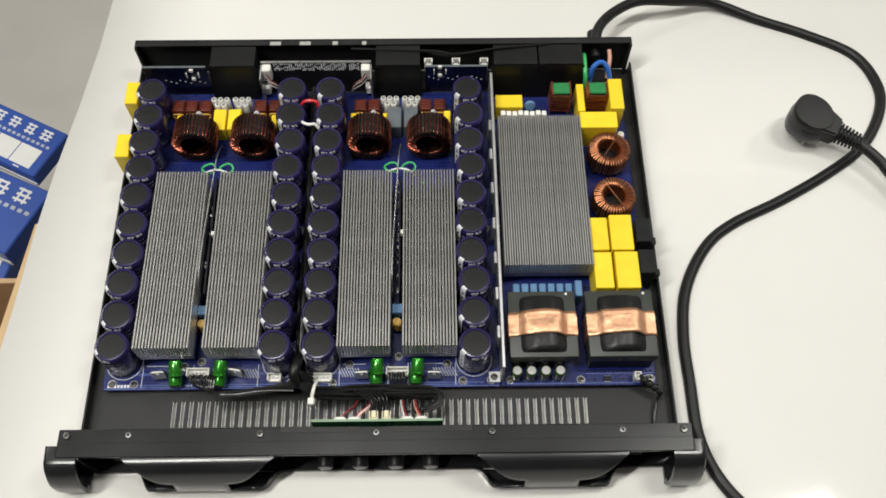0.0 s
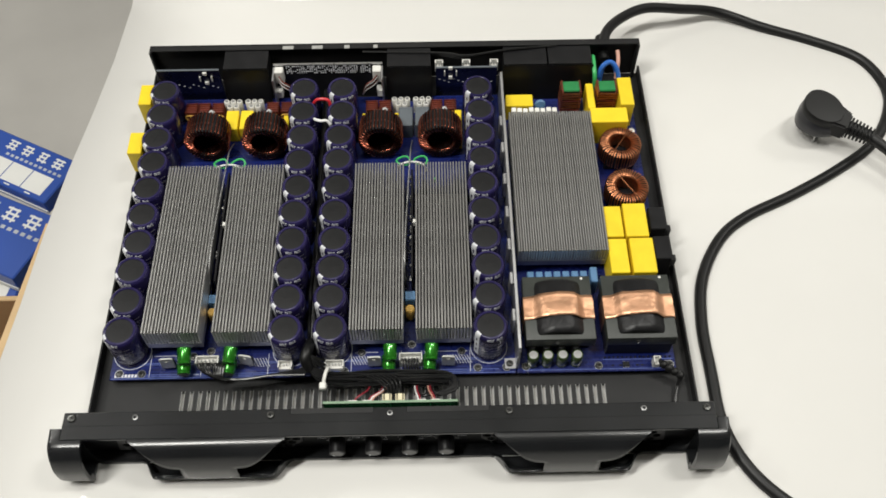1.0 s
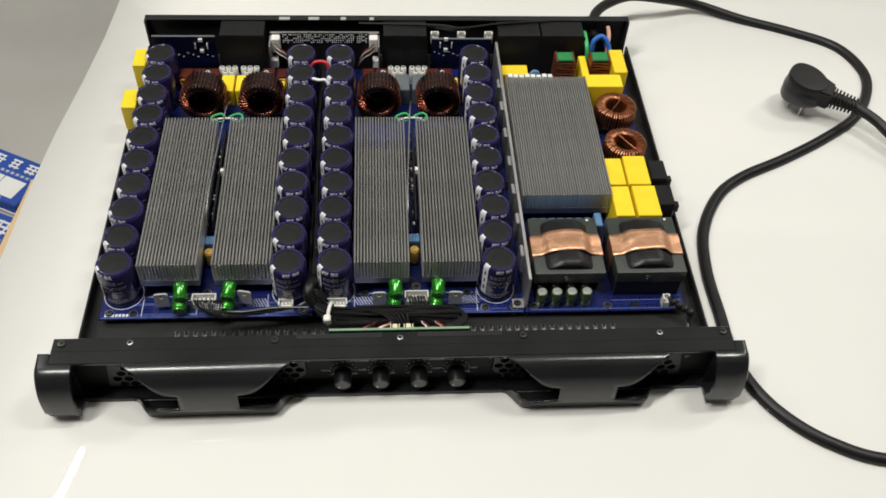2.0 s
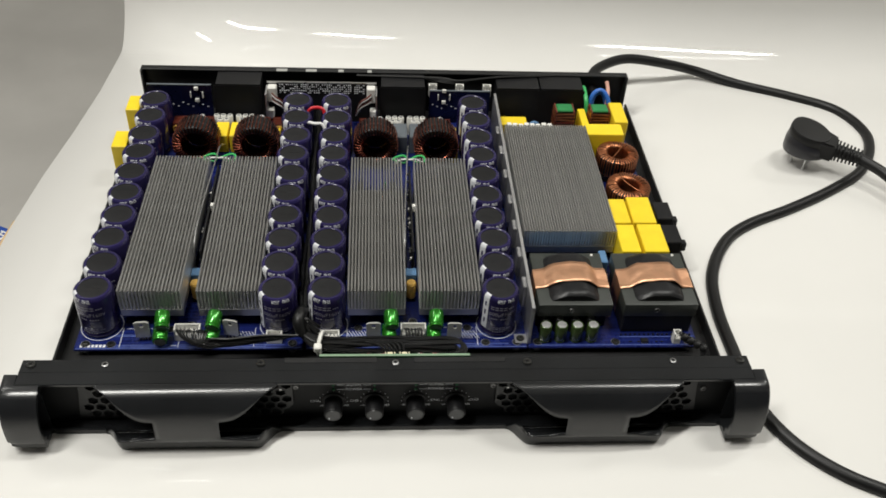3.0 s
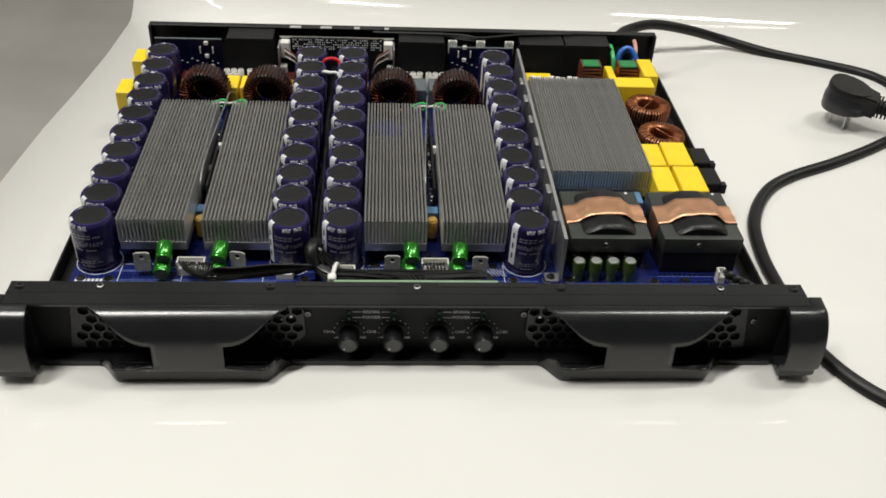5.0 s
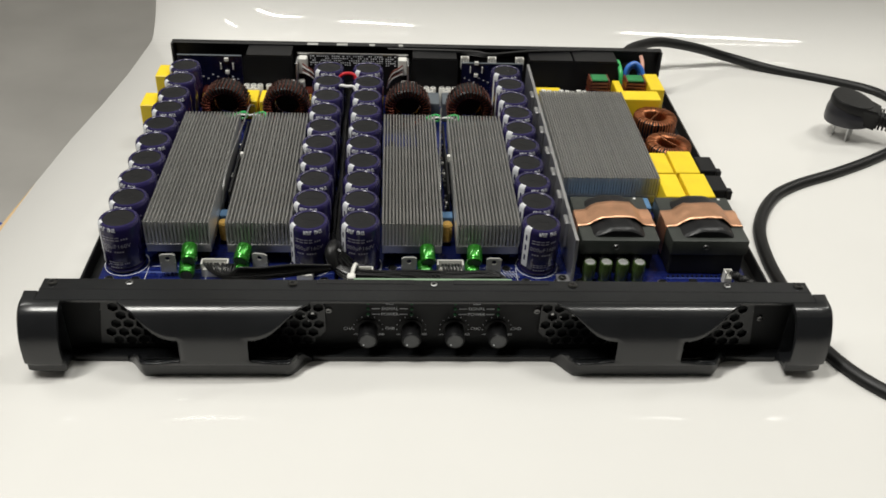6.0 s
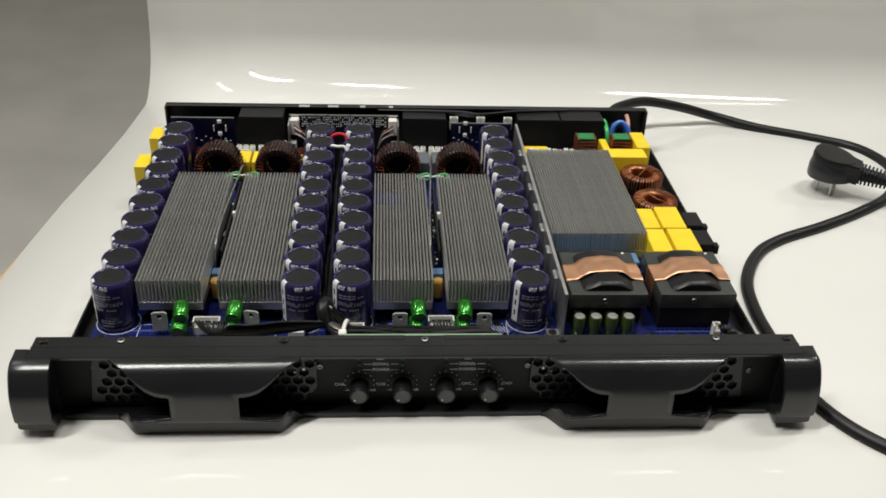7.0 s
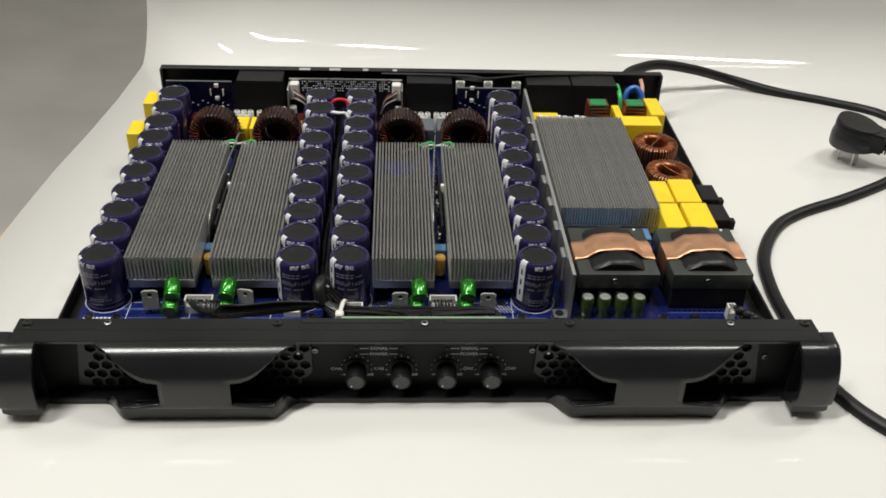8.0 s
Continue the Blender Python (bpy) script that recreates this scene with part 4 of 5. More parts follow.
for x in (-0.1860, -0.1745, -0.1620, -0.1120, -0.0990, -0.0215, -0.0095, 0.0375, 0.0500):
    bm = bmesh.new()
    box(bm, x - 0.0048, 0.3040, PZ, x + 0.0048, 0.3160, 0.0255, 0.0015, 2)
    ch = part("small_choke", bm, RUST, amp, "rust-red wound choke")
    for k in range(5):
        put("turn", RTURN, ch, pose(x, 0.3045 + k * 0.0026, 0))
    put("end_ring", RRING, ch, pose(x, 0.3012, 0.0222))


def small_can(x, y, r, z1, sleeve, lid, label, z0=None):
    z0 = PZ if z0 is None else z0
    h = z1 - z0
    bm = bmesh.new()
    lathe(bm, [(0, 0), (r - 0.0002, 0), (r, 0.0006), (r, 0.0012), (r - 0.0003, 0.0018), (r, 0.0024), (r, h - 0.0010), (r - 0.0003, h - 0.0003), (r - 0.0008, h), (r - 0.0010, h - 0.0002)], 18)
    c = part("small_capacitor", bm, sleeve, amp, label, m=pose(x, y, z0))
    bm = bmesh.new()
    lathe(bm, [(r - 0.0010, h - 0.0003), (0, h - 0.00025)], 18)
    box(bm, -r * 0.6, -0.00015, h - 0.0004, r * 0.6, 0.00015, h - 0.0001)
    box(bm, -0.00015, -r * 0.6, h - 0.0004, 0.00015, r * 0.6, h - 0.0001)
    part("can_lid", bm, lid, c)


for x0 in (-0.1545, -0.0008):
    for i, (dx, dy) in enumerate(((0, 0.012), (0.0058, 0.012), (0.0116, 0.012), (0.0195, 0.012), (0.0253, 0.012), (0.0311, 0.012), (0.0035, 0.006), (0.0093, 0.006), (0.0230, 0.006), (0.0288, 0.006))):
        small_can(x0 + dx, 0.3040 + dy, 0.0026, 0.0278, WHITEP, STEEL, "tiny silver-white electrolytic capacitor")
for i in range(4):
    small_can(0.1085 + i * 0.01135, 0.0545, 0.0044, 0.0252, OLIVE, LIDM, "dark green electrolytic capacitor with silver lid")
    small_can(0.1085 + i * 0.01135, 0.0632, 0.0036, 0.0235, DEEP, STEEL, "dark electrolytic capacitor with silver lid")

# light blue capacitors in front of the big heat sink
for i in range(8):
    x = 0.1085 + i * 0.0072
    boxpart("blue_capacitor", (x, 0.1185 if i < 7 else 0.1165, PZ, x + 0.0056, 0.1305, 0.0235 if i < 7 else 0.0290), BLUEC, amp, 0.0006, "light blue boxed capacitor")
for i in range(8):
    x = 0.1045 + i * 0.0052
    boxpart("ceramic_resistor", (x, 0.2885, PZ, x + 0.0042, 0.2935, 0.0385 - 0.0006 * (i % 3)), WHITEP, amp, 0.0005, "white ceramic resistor")
bm = bmesh.new()
lathe(bm, [(0, -0.0022), (0.004, -0.0020), (0.0052, 0), (0.004, 0.0020), (0, 0.0022)], 18, Matrix.Translation((0.1325, 0.3090, 0.0240)) @ pose(0, 0, 0, 70))
part("disc_capacitor", bm, BLUEC, amp, "round blue disc capacitor")
for dx in (-0.002, 0.002):
    bm = bmesh.new()
    tube(bm, [(0.1325 + dx, 0.3095, 0.0200), (0.1325 + dx, 0.3095, PZ)], 0.0004, 6)
    part("wire_leg", bm, STEEL, amp)

# bright green capacitors lying over one another at the front of each amplifier block
gr = bmesh.new()
lathe(gr, [(0, 0), (0.0040, 0), (0.0050, 0.0004), (0.0052, 0.0012), (0.0048, 0.0022), (0.0052, 0.0032), (0.0052, 0.0118), (0.0049, 0.0127), (0.0040, 0.0130), (0, 0.0128)], 24)
GREENCAN = mesh_of("green_capacitor", gr, GREENCAP)
ge = bmesh.new()
lathe(ge, [(0.0040, -0.0001), (0, -0.0002)], 20)
GREENEND = mesh_of("rubber_bung", ge, GREYC)
for x, tw in ((-0.1600, 4), (-0.1262, -8), (-0.0020, 3), (0.0290, -3)):
    for y, z, tilt in ((0.0520, 0.0245, -72), (0.0470, 0.0165, -80)):
        g = put("green_capacitor", GREENCAN, amp, pose(x + 0.0002 * (tilt + 76), y, z, tilt, 0, tw), "shiny green sleeved capacitor lying forward")
        put("rubber_bung", GREENEND, g)

# upright power devices with a drilled metal tab
for x, y, lean in ((-0.1735, 0.0545, 4), (-0.1135, 0.0560, -10), (-0.0140, 0.0530, 2), (0.0430, 0.0525, -2)):
    bm = bmesh.new()
    n = 16
    outer, inner = [], []
    for i in range(n):
        a = 2 * math.pi * (i + 0.5) / n
        c, s_ = math.cos(a), math.sin(a)
        k = 1 / max(abs(c), abs(s_))
        outer.append((c * k * 0.0050, s_ * k * 0.0034))
        inner.append((c * 0.0018, s_ * 0.0018))
    ly = {}
    for yy in (0.0, 0.0013):
        ly[yy] = ([bm.verts.new((a, yy, b + 0.0150)) for a, b in outer], [bm.verts.new((a, yy, b + 0.0150)) for a, b in inner])
    for i in range(n):
        j = (i + 1) % n
        for yy in ly:
            o, q = ly[yy]
            bm.faces.new((o[i], o[j], q[j], q[i]))
        bm.faces.new((ly[0.0][0][i], ly[0.0013][0][i], ly[0.0013][0][j], ly[0.0][0][j]))
        bm.faces.new((ly[0.0][1][i], ly[0.0][1][j], ly[0.0013][1][j], ly[0.0013][1][i]))
    box(bm, -0.0050, 0, 0.0040, 0.0050, 0.0013, 0.0117)
    tb = part("regulator", bm, TAB, amp, "upright regulator with a drilled metal tab", m=pose(x, y, PZ, 0, 0, lean))
    boxpart("body", (-0.0050, 0.0013, 0.0030, 0.0050, 0.0045, 0.0115), DEEP, tb, 0.0004)
    for dx in (-0.0025, 0, 0.0025):
        boxpart("pin", (dx - 0.0004, 0.0015, 0.0, dx + 0.0004, 0.0021, 0.0030), STEEL, tb, 0)

# white plug connectors
def connector(x, y, z, w, d, h, pins, material=None, rot=0):
    material = material or WHITEP
    bm = bmesh.new()
    box(bm, -w / 2, -d / 2, 0, w / 2, d / 2, h * 0.55, 0.0003)
    box(bm, -w / 2, d / 2 - 0.001, h * 0.5, w / 2, d / 2, h, 0.0003)
    box(bm, -w / 2, -d / 2, h * 0.5, -w / 2 + 0.001, d / 2, h, 0.0002)
    box(bm, w / 2 - 0.001, -d / 2, h * 0.5, w / 2, d / 2, h, 0.0002)
    c = part("connector", bm, material, amp, "white nylon plug connector", m=pose(x, y, z, 0, 0, rot))
    for i in range(pins):
        px = -w / 2 + w * (i + 0.5) / pins
        boxpart("contact", (px - 0.0005, -0.0008, h * 0.55, px + 0.0005, 0.0004, h * 0.9), STEEL, c, 0)


connector(-0.1435, 0.0580, PZ, 0.0180, 0.0065, 0.0110, 6)
connector(0.0140, 0.0570, PZ, 0.0180, 0.0065, 0.0120, 6)
connector(-0.0835, 0.0545, PZ, 0.0110, 0.0060, 0.0080, 4)
connector(-0.0455, 0.0540, PZ, 0.0150, 0.0060, 0.0085, 6)
connector(0.2045, 0.0520, PZ, 0.0055, 0.0055, 0.0100, 2)

# amber coils, blue trimmers and driver boards between the heat sinks
for x in (-0.1428, 0.0136):
    bm = bmesh.new()
    lathe(bm, [(0, 0), (0.0032, 0), (0.0036, 0.001), (0.0034, 0.003), (0.0038, 0.005), (0.0034, 0.007), (0.0038, 0.009), (0.0034, 0.011), (0.0038, 0.013), (0.0030, 0.0145), (0, 0.0145)], 16)
    part("amber_coil", bm, GOLDY, amp, "small amber wound coil standing upright", m=pose(x, 0.0965, PZ + 0.003))
    boxpart("coil_foot", (x - 0.003, 0.0935, PZ, x + 0.003, 0.0995, PZ + 0.003), DEEP, amp, 0.0003)
    boxpart("trimmer", (x - 0.0040, 0.1040, PZ, x + 0.0042, 0.1120, 0.0270), BLUEC, amp, 0.0004, "blue trimmer")
    db = boxpart("driver_board", (x + 0.0012, 0.1180, PZ, x + 0.0026, 0.2260, 0.0380), DEEP, amp, 0.0001, "dark upright driver board")
    r = random.Random(int(x * 1e4))
    for i in range(26):
        y = 0.121 + i * 0.004
        z = r.uniform(0.015, 0.036)
        boxpart("chip_part", (x - 0.0002, y, z, x + 0.0011, y + r.uniform(0.001, 0.003), z + r.uniform(0.0008, 0.002)), r.choice((STEEL, WHITEP, DARKSTEEL, DARKSTEEL, DEEP)), db, 0)
    boxpart("chip_part", (x + 0.0027, 0.1700, 0.0340, x + 0.0052, 0.1735, 0.0395), WHITEP, db, 0.0002)
    bm = bmesh.new()
    tube(bm, smooth_path([(x - 0.0035, 0.1200, 0.020), (x - 0.0040, 0.1300, 0.036), (x - 0.0034, 0.16, 0.0405), (x - 0.0005, 0.22, 0.0415), (x + 0.0010, 0.2450, 0.0420), (x + 0.0022, 0.2620, 0.0330)], 5), 0.0006, 6)
    part("bare_wire", bm, STEEL, amp, "bare silver wire")
    # green insulated loops at the rear end of the gap
    for s_ in (-1, 1):
        bm = bmesh.new()
        cx = x + 0.0018 + s_ * 0.0075
        tube(bm, [(cx + 0.0058 * math.cos(radians(30 * k)), 0.2350 + 0.0046 * math.sin(radians(30 * k)), 0.0385 + 0.001 * math.sin(radians(60 * k))) for k in range(12)], 0.0009, 6, closed=True)
        part("wire_loop", bm, GREENW, amp, "green insulated wire loop")
        bm = bmesh.new()
        tube(bm, smooth_path([(x + 0.0018, 0.2330, 0.0395), (cx - s_ * 0.002, 0.2310, 0.0410), (cx + s_ * 0.003, 0.2290, 0.0395), (cx + s_ * 0.005, 0.2300, 0.030)], 4), 0.0008, 6)
        part("wire_lead", bm, WHITEW, amp)
        boxpart("green_lamp", (cx + s_ * 0.0105, 0.2325, PZ, cx + s_ * 0.0125, 0.2345, 0.0150), GREENW, amp, 0.0002)

# ---- upright boards along the rear ----
lb = boxpart("left_rear_board", (-0.2180, 0.3390, BASE_Z, -0.1612, 0.3406, 0.0440), NAVYB, amp, 0.0001, "blue upright circuit board")
rb = boxpart("right_rear_board", (0.0375, 0.3410, BASE_Z, 0.0940, 0.3426, 0.0402), NAVYB, amp, 0.0001, "blue upright circuit board")
boxpart("board_edge", (-0.2180, 0.3388, 0.0437, -0.1612, 0.3408, 0.0443), GREYC, lb, 0)
boxpart("board_edge", (0.0375, 0.3408, 0.0399, 0.0940, 0.3428, 0.0405), GREYC, rb, 0)
for b_, x in ((lb, -0.1745), (rb, 0.0510)):
    for dx, dz, w, h in ((-0.0018, 0.006, 0.0036, 0.003), (-0.0018, -0.006, 0.0036, 0.003), (-0.0058, -0.002, 0.0009, 0.006), (0.0050, -0.002, 0.0009, 0.006)):
        boxpart("chip", (x + dx, 0.3368 if b_ is lb else 0.3388, 0.0335 + dz, x + dx + w, 0.3389 if b_ is lb else 0.3409, 0.0335 + dz + h), WHITEP, b_, 0.0002)
for b_, x0, y in ((lb, -0.2150, 0.3388), (rb, 0.0400, 0.3408)):
    bm = bmesh.new()
    for i in range(12):
        box(bm, x0 + i * 0.0044, y - 0.0003, 0.0255 - (i % 3) * 0.002, x0 + i * 0.0044 + 0.0016, y, 0.0262 - (i % 3) * 0.002)
    part("board_pads", bm, SILK, b_)

IOX0, IOX1 = -0.1112, -0.0115
io = boxpart("output_board", (IOX0, 0.3420, BASE_Z, IOX1, 0.3436, 0.0462), DEEP, amp, 0.0001, "black upright output board with rows of solder points")
bm = bmesh.new()
box(bm, IOX0, 0.3418, 0.0459, IOX1, 0.3438, 0.0467)
part("board_edge", bm, STEEL, io, "bare metal board edge")
dots = bmesh.new()
r = random.Random(9)
for i in range(40):
    for j in range(5):
        if r.random() < 0.72:
            x, z = -0.1000 + i * 0.00195, 0.0440 - j * 0.0021
            box(dots, x, 0.3414, z, x + r.choice((0.0008, 0.0011, 0.0014)), 0.3420, z + 0.0008)
tagged(part("solder_points", dots, SILK, io), kind="stuff")
for s_, x in ((-1, IOX0 + 0.0050), (1, IOX1 - 0.0050)):
    boxpart("socket", (x - 0.0040, 0.3340, 0.0300, x + 0.0040, 0.3419, 0.0450), WHITEP, io, 0.0008, "white nylon socket")
    boxpart("socket", (x - 0.0030 + s_ * 0.002, 0.3300, 0.0150, x + 0.0030 + s_ * 0.002, 0.3380, 0.0240), WHITEP, io, 0.0008)
    for k in range(5):
        bm = bmesh.new()
        tube(bm, smooth_path([(x, 0.3335, 0.032 + 0.002 * k), (x - s_ * 0.004, 0.3270, 0.0335 + 0.0016 * k), (x - s_ * 0.010, 0.3255, 0.0300 + 0.0015 * k), (x - s_ * 0.014, 0.3290, 0.020)], 4), 0.0007, 6)
        part("hook_up_wire", bm, (WHITEW, RUST, DEEP, WHITEW, RUST)[k], amp)
    boxpart("bracket", (x + s_ * 0.0048 - 0.0006, 0.3250, BASE_Z, x + s_ * 0.0048 + 0.0006, 0.3419, 0.0440), ALUP, io, 0.0002)
for x in (0.0405, 0.0655, 0.0910):
    connector(x, 0.3455, 0.0330, 0.0075, 0.0045, 0.0115, 3)
for k in range(4):
    bm = bmesh.new()
    z = 0.0420 + 0.0012 * k
    tube(bm, smooth_path([(0.030 - 0.02 * k, 0.3580, z), (0.044, 0.3540, z + 0.001), (0.0655, 0.3510, z), (0.0880 + 0.005 * k, 0.3560, z + 0.0015), (0.120 + 0.01 * k, 0.3615, z + 0.0005)], 5), 0.0010, 6)
    part("fan_wire", bm, RUBBER, amp, "thin black fan wire")

# ---- mains inlet corner: chokes and wires ----
for x in (0.1600, 0.1925):
    bm = bmesh.new()
    box(bm, -0.0072, -0.0058, PZ, 0.0072, 0.0058, 0.0388, 0.0012, 2)
    ck = part("mains_choke", bm, DEEP, amp, "green topped mains choke with copper turns", m=pose(x, 0.3160, 0))
    boxpart("choke_top", (-0.0074, -0.0060, 0.0384, 0.0074, 0.0060, 0.0408), CHOKEG, ck, 0.0008, "deep green core top")
    for k in range(8):
        bm = bmesh.new()
        z, e = 0.0372 - k * 0.0030, 0.0072
        q = 0.0005 * math.sin(2.3 * k + x * 100)
        tube(bm, [(-0.0086, -e, z + q), (0.0086, -e, z - q), (0.0086, e, z - q), (-0.0086, e, z + q)], 0.0011, 6, closed=True)
        part("copper_turn", bm, RUST if k % 4 == 3 else COPPER, ck)
    for dx in (-0.0080, 0.0080):
        boxpart("side_cheek", (dx - 0.0007, -0.0078, PZ, dx + 0.0007, 0.0078, 0.0402), RUST, ck, 0.0003)
for name, mt, rad, pts in (("green_wire", GREENW, 0.0020, [(0.1850, 0.3620, 0.0300), (0.1835, 0.3520, 0.0400), (0.1830, 0.3420, 0.0410), (0.1835, 0.3320, 0.0360), (0.1850, 0.3290, 0.0200)]),
                           ("blue_wire", BLUEW, 0.0022, [(0.1880, 0.3370, 0.0300), (0.1910, 0.3400, 0.0400), (0.1980, 0.3430, 0.0425), (0.2040, 0.3400, 0.0380), (0.2080, 0.3340, 0.0250)]),
                           ("blue_wire", BLUEW, 0.0020, [(0.1890, 0.3350, 0.0200), (0.1930, 0.3440, 0.0350), (0.2010, 0.3470, 0.0370), (0.2070, 0.3420, 0.0250)]),
                           ("pink_wire", PINKW, 0.0018, [(0.2060, 0.3560, 0.0440), (0.2065, 0.3500, 0.0410), (0.2060, 0.3440, 0.0360), (0.2050, 0.3380, 0.0260)]),
                           ("red_wire", REDW, 0.0015, [(-0.0720, 0.2990, 0.0420), (-0.0690, 0.2990, 0.0462), (-0.0635, 0.2990, 0.0474), (-0.0585, 0.2985, 0.0458), (-0.0570, 0.2965, 0.0400)]),
                           ("white_wire", WHITEW, 0.0013, [(-0.0700, 0.2790, 0.0440), (-0.0690, 0.2760, 0.0468), (-0.0640, 0.2740, 0.0470), (-0.0590, 0.2745, 0.0466), (-0.0560, 0.2730, 0.0430)])):
    bm = bmesh.new()
    tube(bm, smooth_path(pts, 6), rad, 10)
    part(name, bm, mt, amp)
bm = bmesh.new()
lathe(bm, [(0, 0), (0.003, 0), (0.0034, 0.001), (0.0034, 0.010), (0.0028, 0.0115), (0, 0.012)], 14)
part("neon_lamp", bm, WHITEP, amp, m=pose(0.2130, 0.2790, PZ))

# ---- black wiring harness ----
def wire_run(name, pts, rad, n=8):
    bm = bmesh.new()
    tube(bm, smooth_path(pts, 6), rad, n)
    part(name, bm, WIRE, amp)


r = random.Random(2)
for k in range(9):          # main harness along the middle channel
    ox, oz = ((k % 3) - 1) * 0.0021, (k // 3) * 0.0022
    pts = [(-0.0637 + ox + r.uniform(-0.0006, 0.0006), 0.0620 + 0.030 * i, 0.0150 + oz + 0.006 * math.sin(i * 0.8) ** 2 + r.uniform(-0.0006, 0.0006)) for i in range(10)]
    wire_run("harness_wire", [(-0.0560 + ox * 2, 0.0450 + 0.001 * k, 0.0215 + oz * 0.8), (-0.0625 + ox, 0.0520, 0.0300 + oz)] + pts, 0.0012, 6)
bm = bmesh.new()
tube(bm, smooth_path([(-0.0630, 0.0450, 0.0250), (-0.0655, 0.0500, 0.0330), (-0.0640, 0.0580, 0.0340), (-0.0634, 0.0680, 0.0270)], 5), [0.0034 + 0.0010 * math.sin(math.pi * i / 15) for i in range(16)], 12)
part("cable_sleeve", bm, RUBBER, amp, "black tape round the cable bundle")
for k in range(10):         # ribbon from the left connector
    o = k * 0.0016 + r.uniform(-0.0005, 0.0005)
    wire_run("ribbon_wire", [(-0.1490 + o * 1.5, 0.0560, 0.0175), (-0.1490 + o * 1.4, 0.0515, 0.0235 - o * 0.1), (-0.1440 + o, 0.0465 - o * 0.3, 0.0205), (-0.1310 + o * 0.5, 0.0425 - o * 0.45, 0.0165 + o * 1.0),
                             (-0.1100, 0.0425 - o * 0.5, 0.0180 + o * 0.95), (-0.0880, 0.0455 - o * 0.55, 0.0190 + o * 0.95), (-0.0650, 0.0490 - o * 0.8, 0.0210 + o * 0.8)], 0.0009, 6)
for k in range(14):         # bundle across to the control board, with loose loops at its end
    o = (k % 5) * 0.0021
    q = (k // 5) * 0.0021
    j = lambda s_=0.0009: r.uniform(-s_, s_)
    e = 0.0010 * (k % 7)
    wire_run("ribbon_wire", [(-0.0680 + o * 0.6, 0.0500 - o * 0.6, 0.0230 + q), (-0.0540, 0.0435 - o * 0.8, 0.0215 + q), (-0.0360, 0.0430 - o + j(), 0.0205 + q + j()), (-0.0100, 0.0440 - o + j(0.0014), 0.0190 + q + j()), (0.0130, 0.0440 - o + j(0.0014), 0.0190 + q + j()),
                             (0.0330 + e, 0.0430 - o + j(), 0.0190 + q * 1.4), (0.0420 + e, 0.0390 - o * 0.6, 0.0205 + q * 1.2), (0.0430 + e, 0.0300 - o * 0.3, 0.0235 + q * 0.6), (0.0340 + e + j(0.003), 0.0235, 0.0265), (0.0200 + 0.0012 * k, 0.0205, 0.0290)], 0.0010, 6)
for k in range(6):          # wires that fan out forward to the board sockets
    wire_run("ribbon_wire", [(-0.0200 + 0.004 * k, 0.0400, 0.0235), (-0.0120 + 0.0035 * k, 0.0345, 0.0270), (-0.0060 + 0.0025 * k, 0.0290, 0.0270), (-0.0040 + 0.0022 * k, 0.0210, 0.0315)], 0.0008, 6)
for k in range(6):          # ribbon from the right connector
    o = k * 0.0022
    wire_run("ribbon_wire", [(0.0080 + o, 0.0560, 0.0190), (0.0085 + o, 0.0505, 0.0240), (0.0100 + o * 0.9, 0.0440, 0.0210), (0.0130 + o * 0.7, 0.0400, 0.0225)], 0.0009, 6)
bm = bmesh.new()            # cable tie
tube(bm, [(-0.0500 + 0.0016 * math.cos(radians(30 * k)), 0.0385 + 0.0080 * math.cos(radians(30 * k)), 0.0240 + 0.0070 * math.sin(radians(30 * k))) for k in range(12)], 0.0014, 6, closed=True)
box(bm, -0.0542, 0.0270, 0.0262, -0.0490, 0.0325, 0.0310, 0.0008)
part("cable_tie", bm, WHITEP, amp, "white nylon cable tie")
for k in range(3):          # twisted black lead at the right front
    wire_run("twisted_lead", [(0.2060 + 0.004 * i, 0.0500 - 0.0024 * i + 0.0016 * math.cos(2.1 * i + 2.1 * k), 0.0190 - 0.0010 * i + 0.0016 * math.sin(2.1 * i + 2.1 * k)) for i in range(5)]
             + [(0.2190, 0.0330, 0.0090), (0.2165, 0.0220, 0.0060), (0.2150, 0.0100, 0.0060)], 0.0014, 6)
for i in range(4):
    bm = bmesh.new()
    lathe(bm, [(0, -0.0025), (0.0026, -0.0022), (0.0034, 0), (0.0026, 0.0022), (0, 0.0025)], 12, Matrix.Translation((0.2085 + 0.0042 * i, 0.0475 - 0.0026 * i, 0.0185 - 0.0011 * i)) @ pose(0, 0, 0, 0, 80, -30))
    part("ferrite_bead", bm, RUBBER, amp)

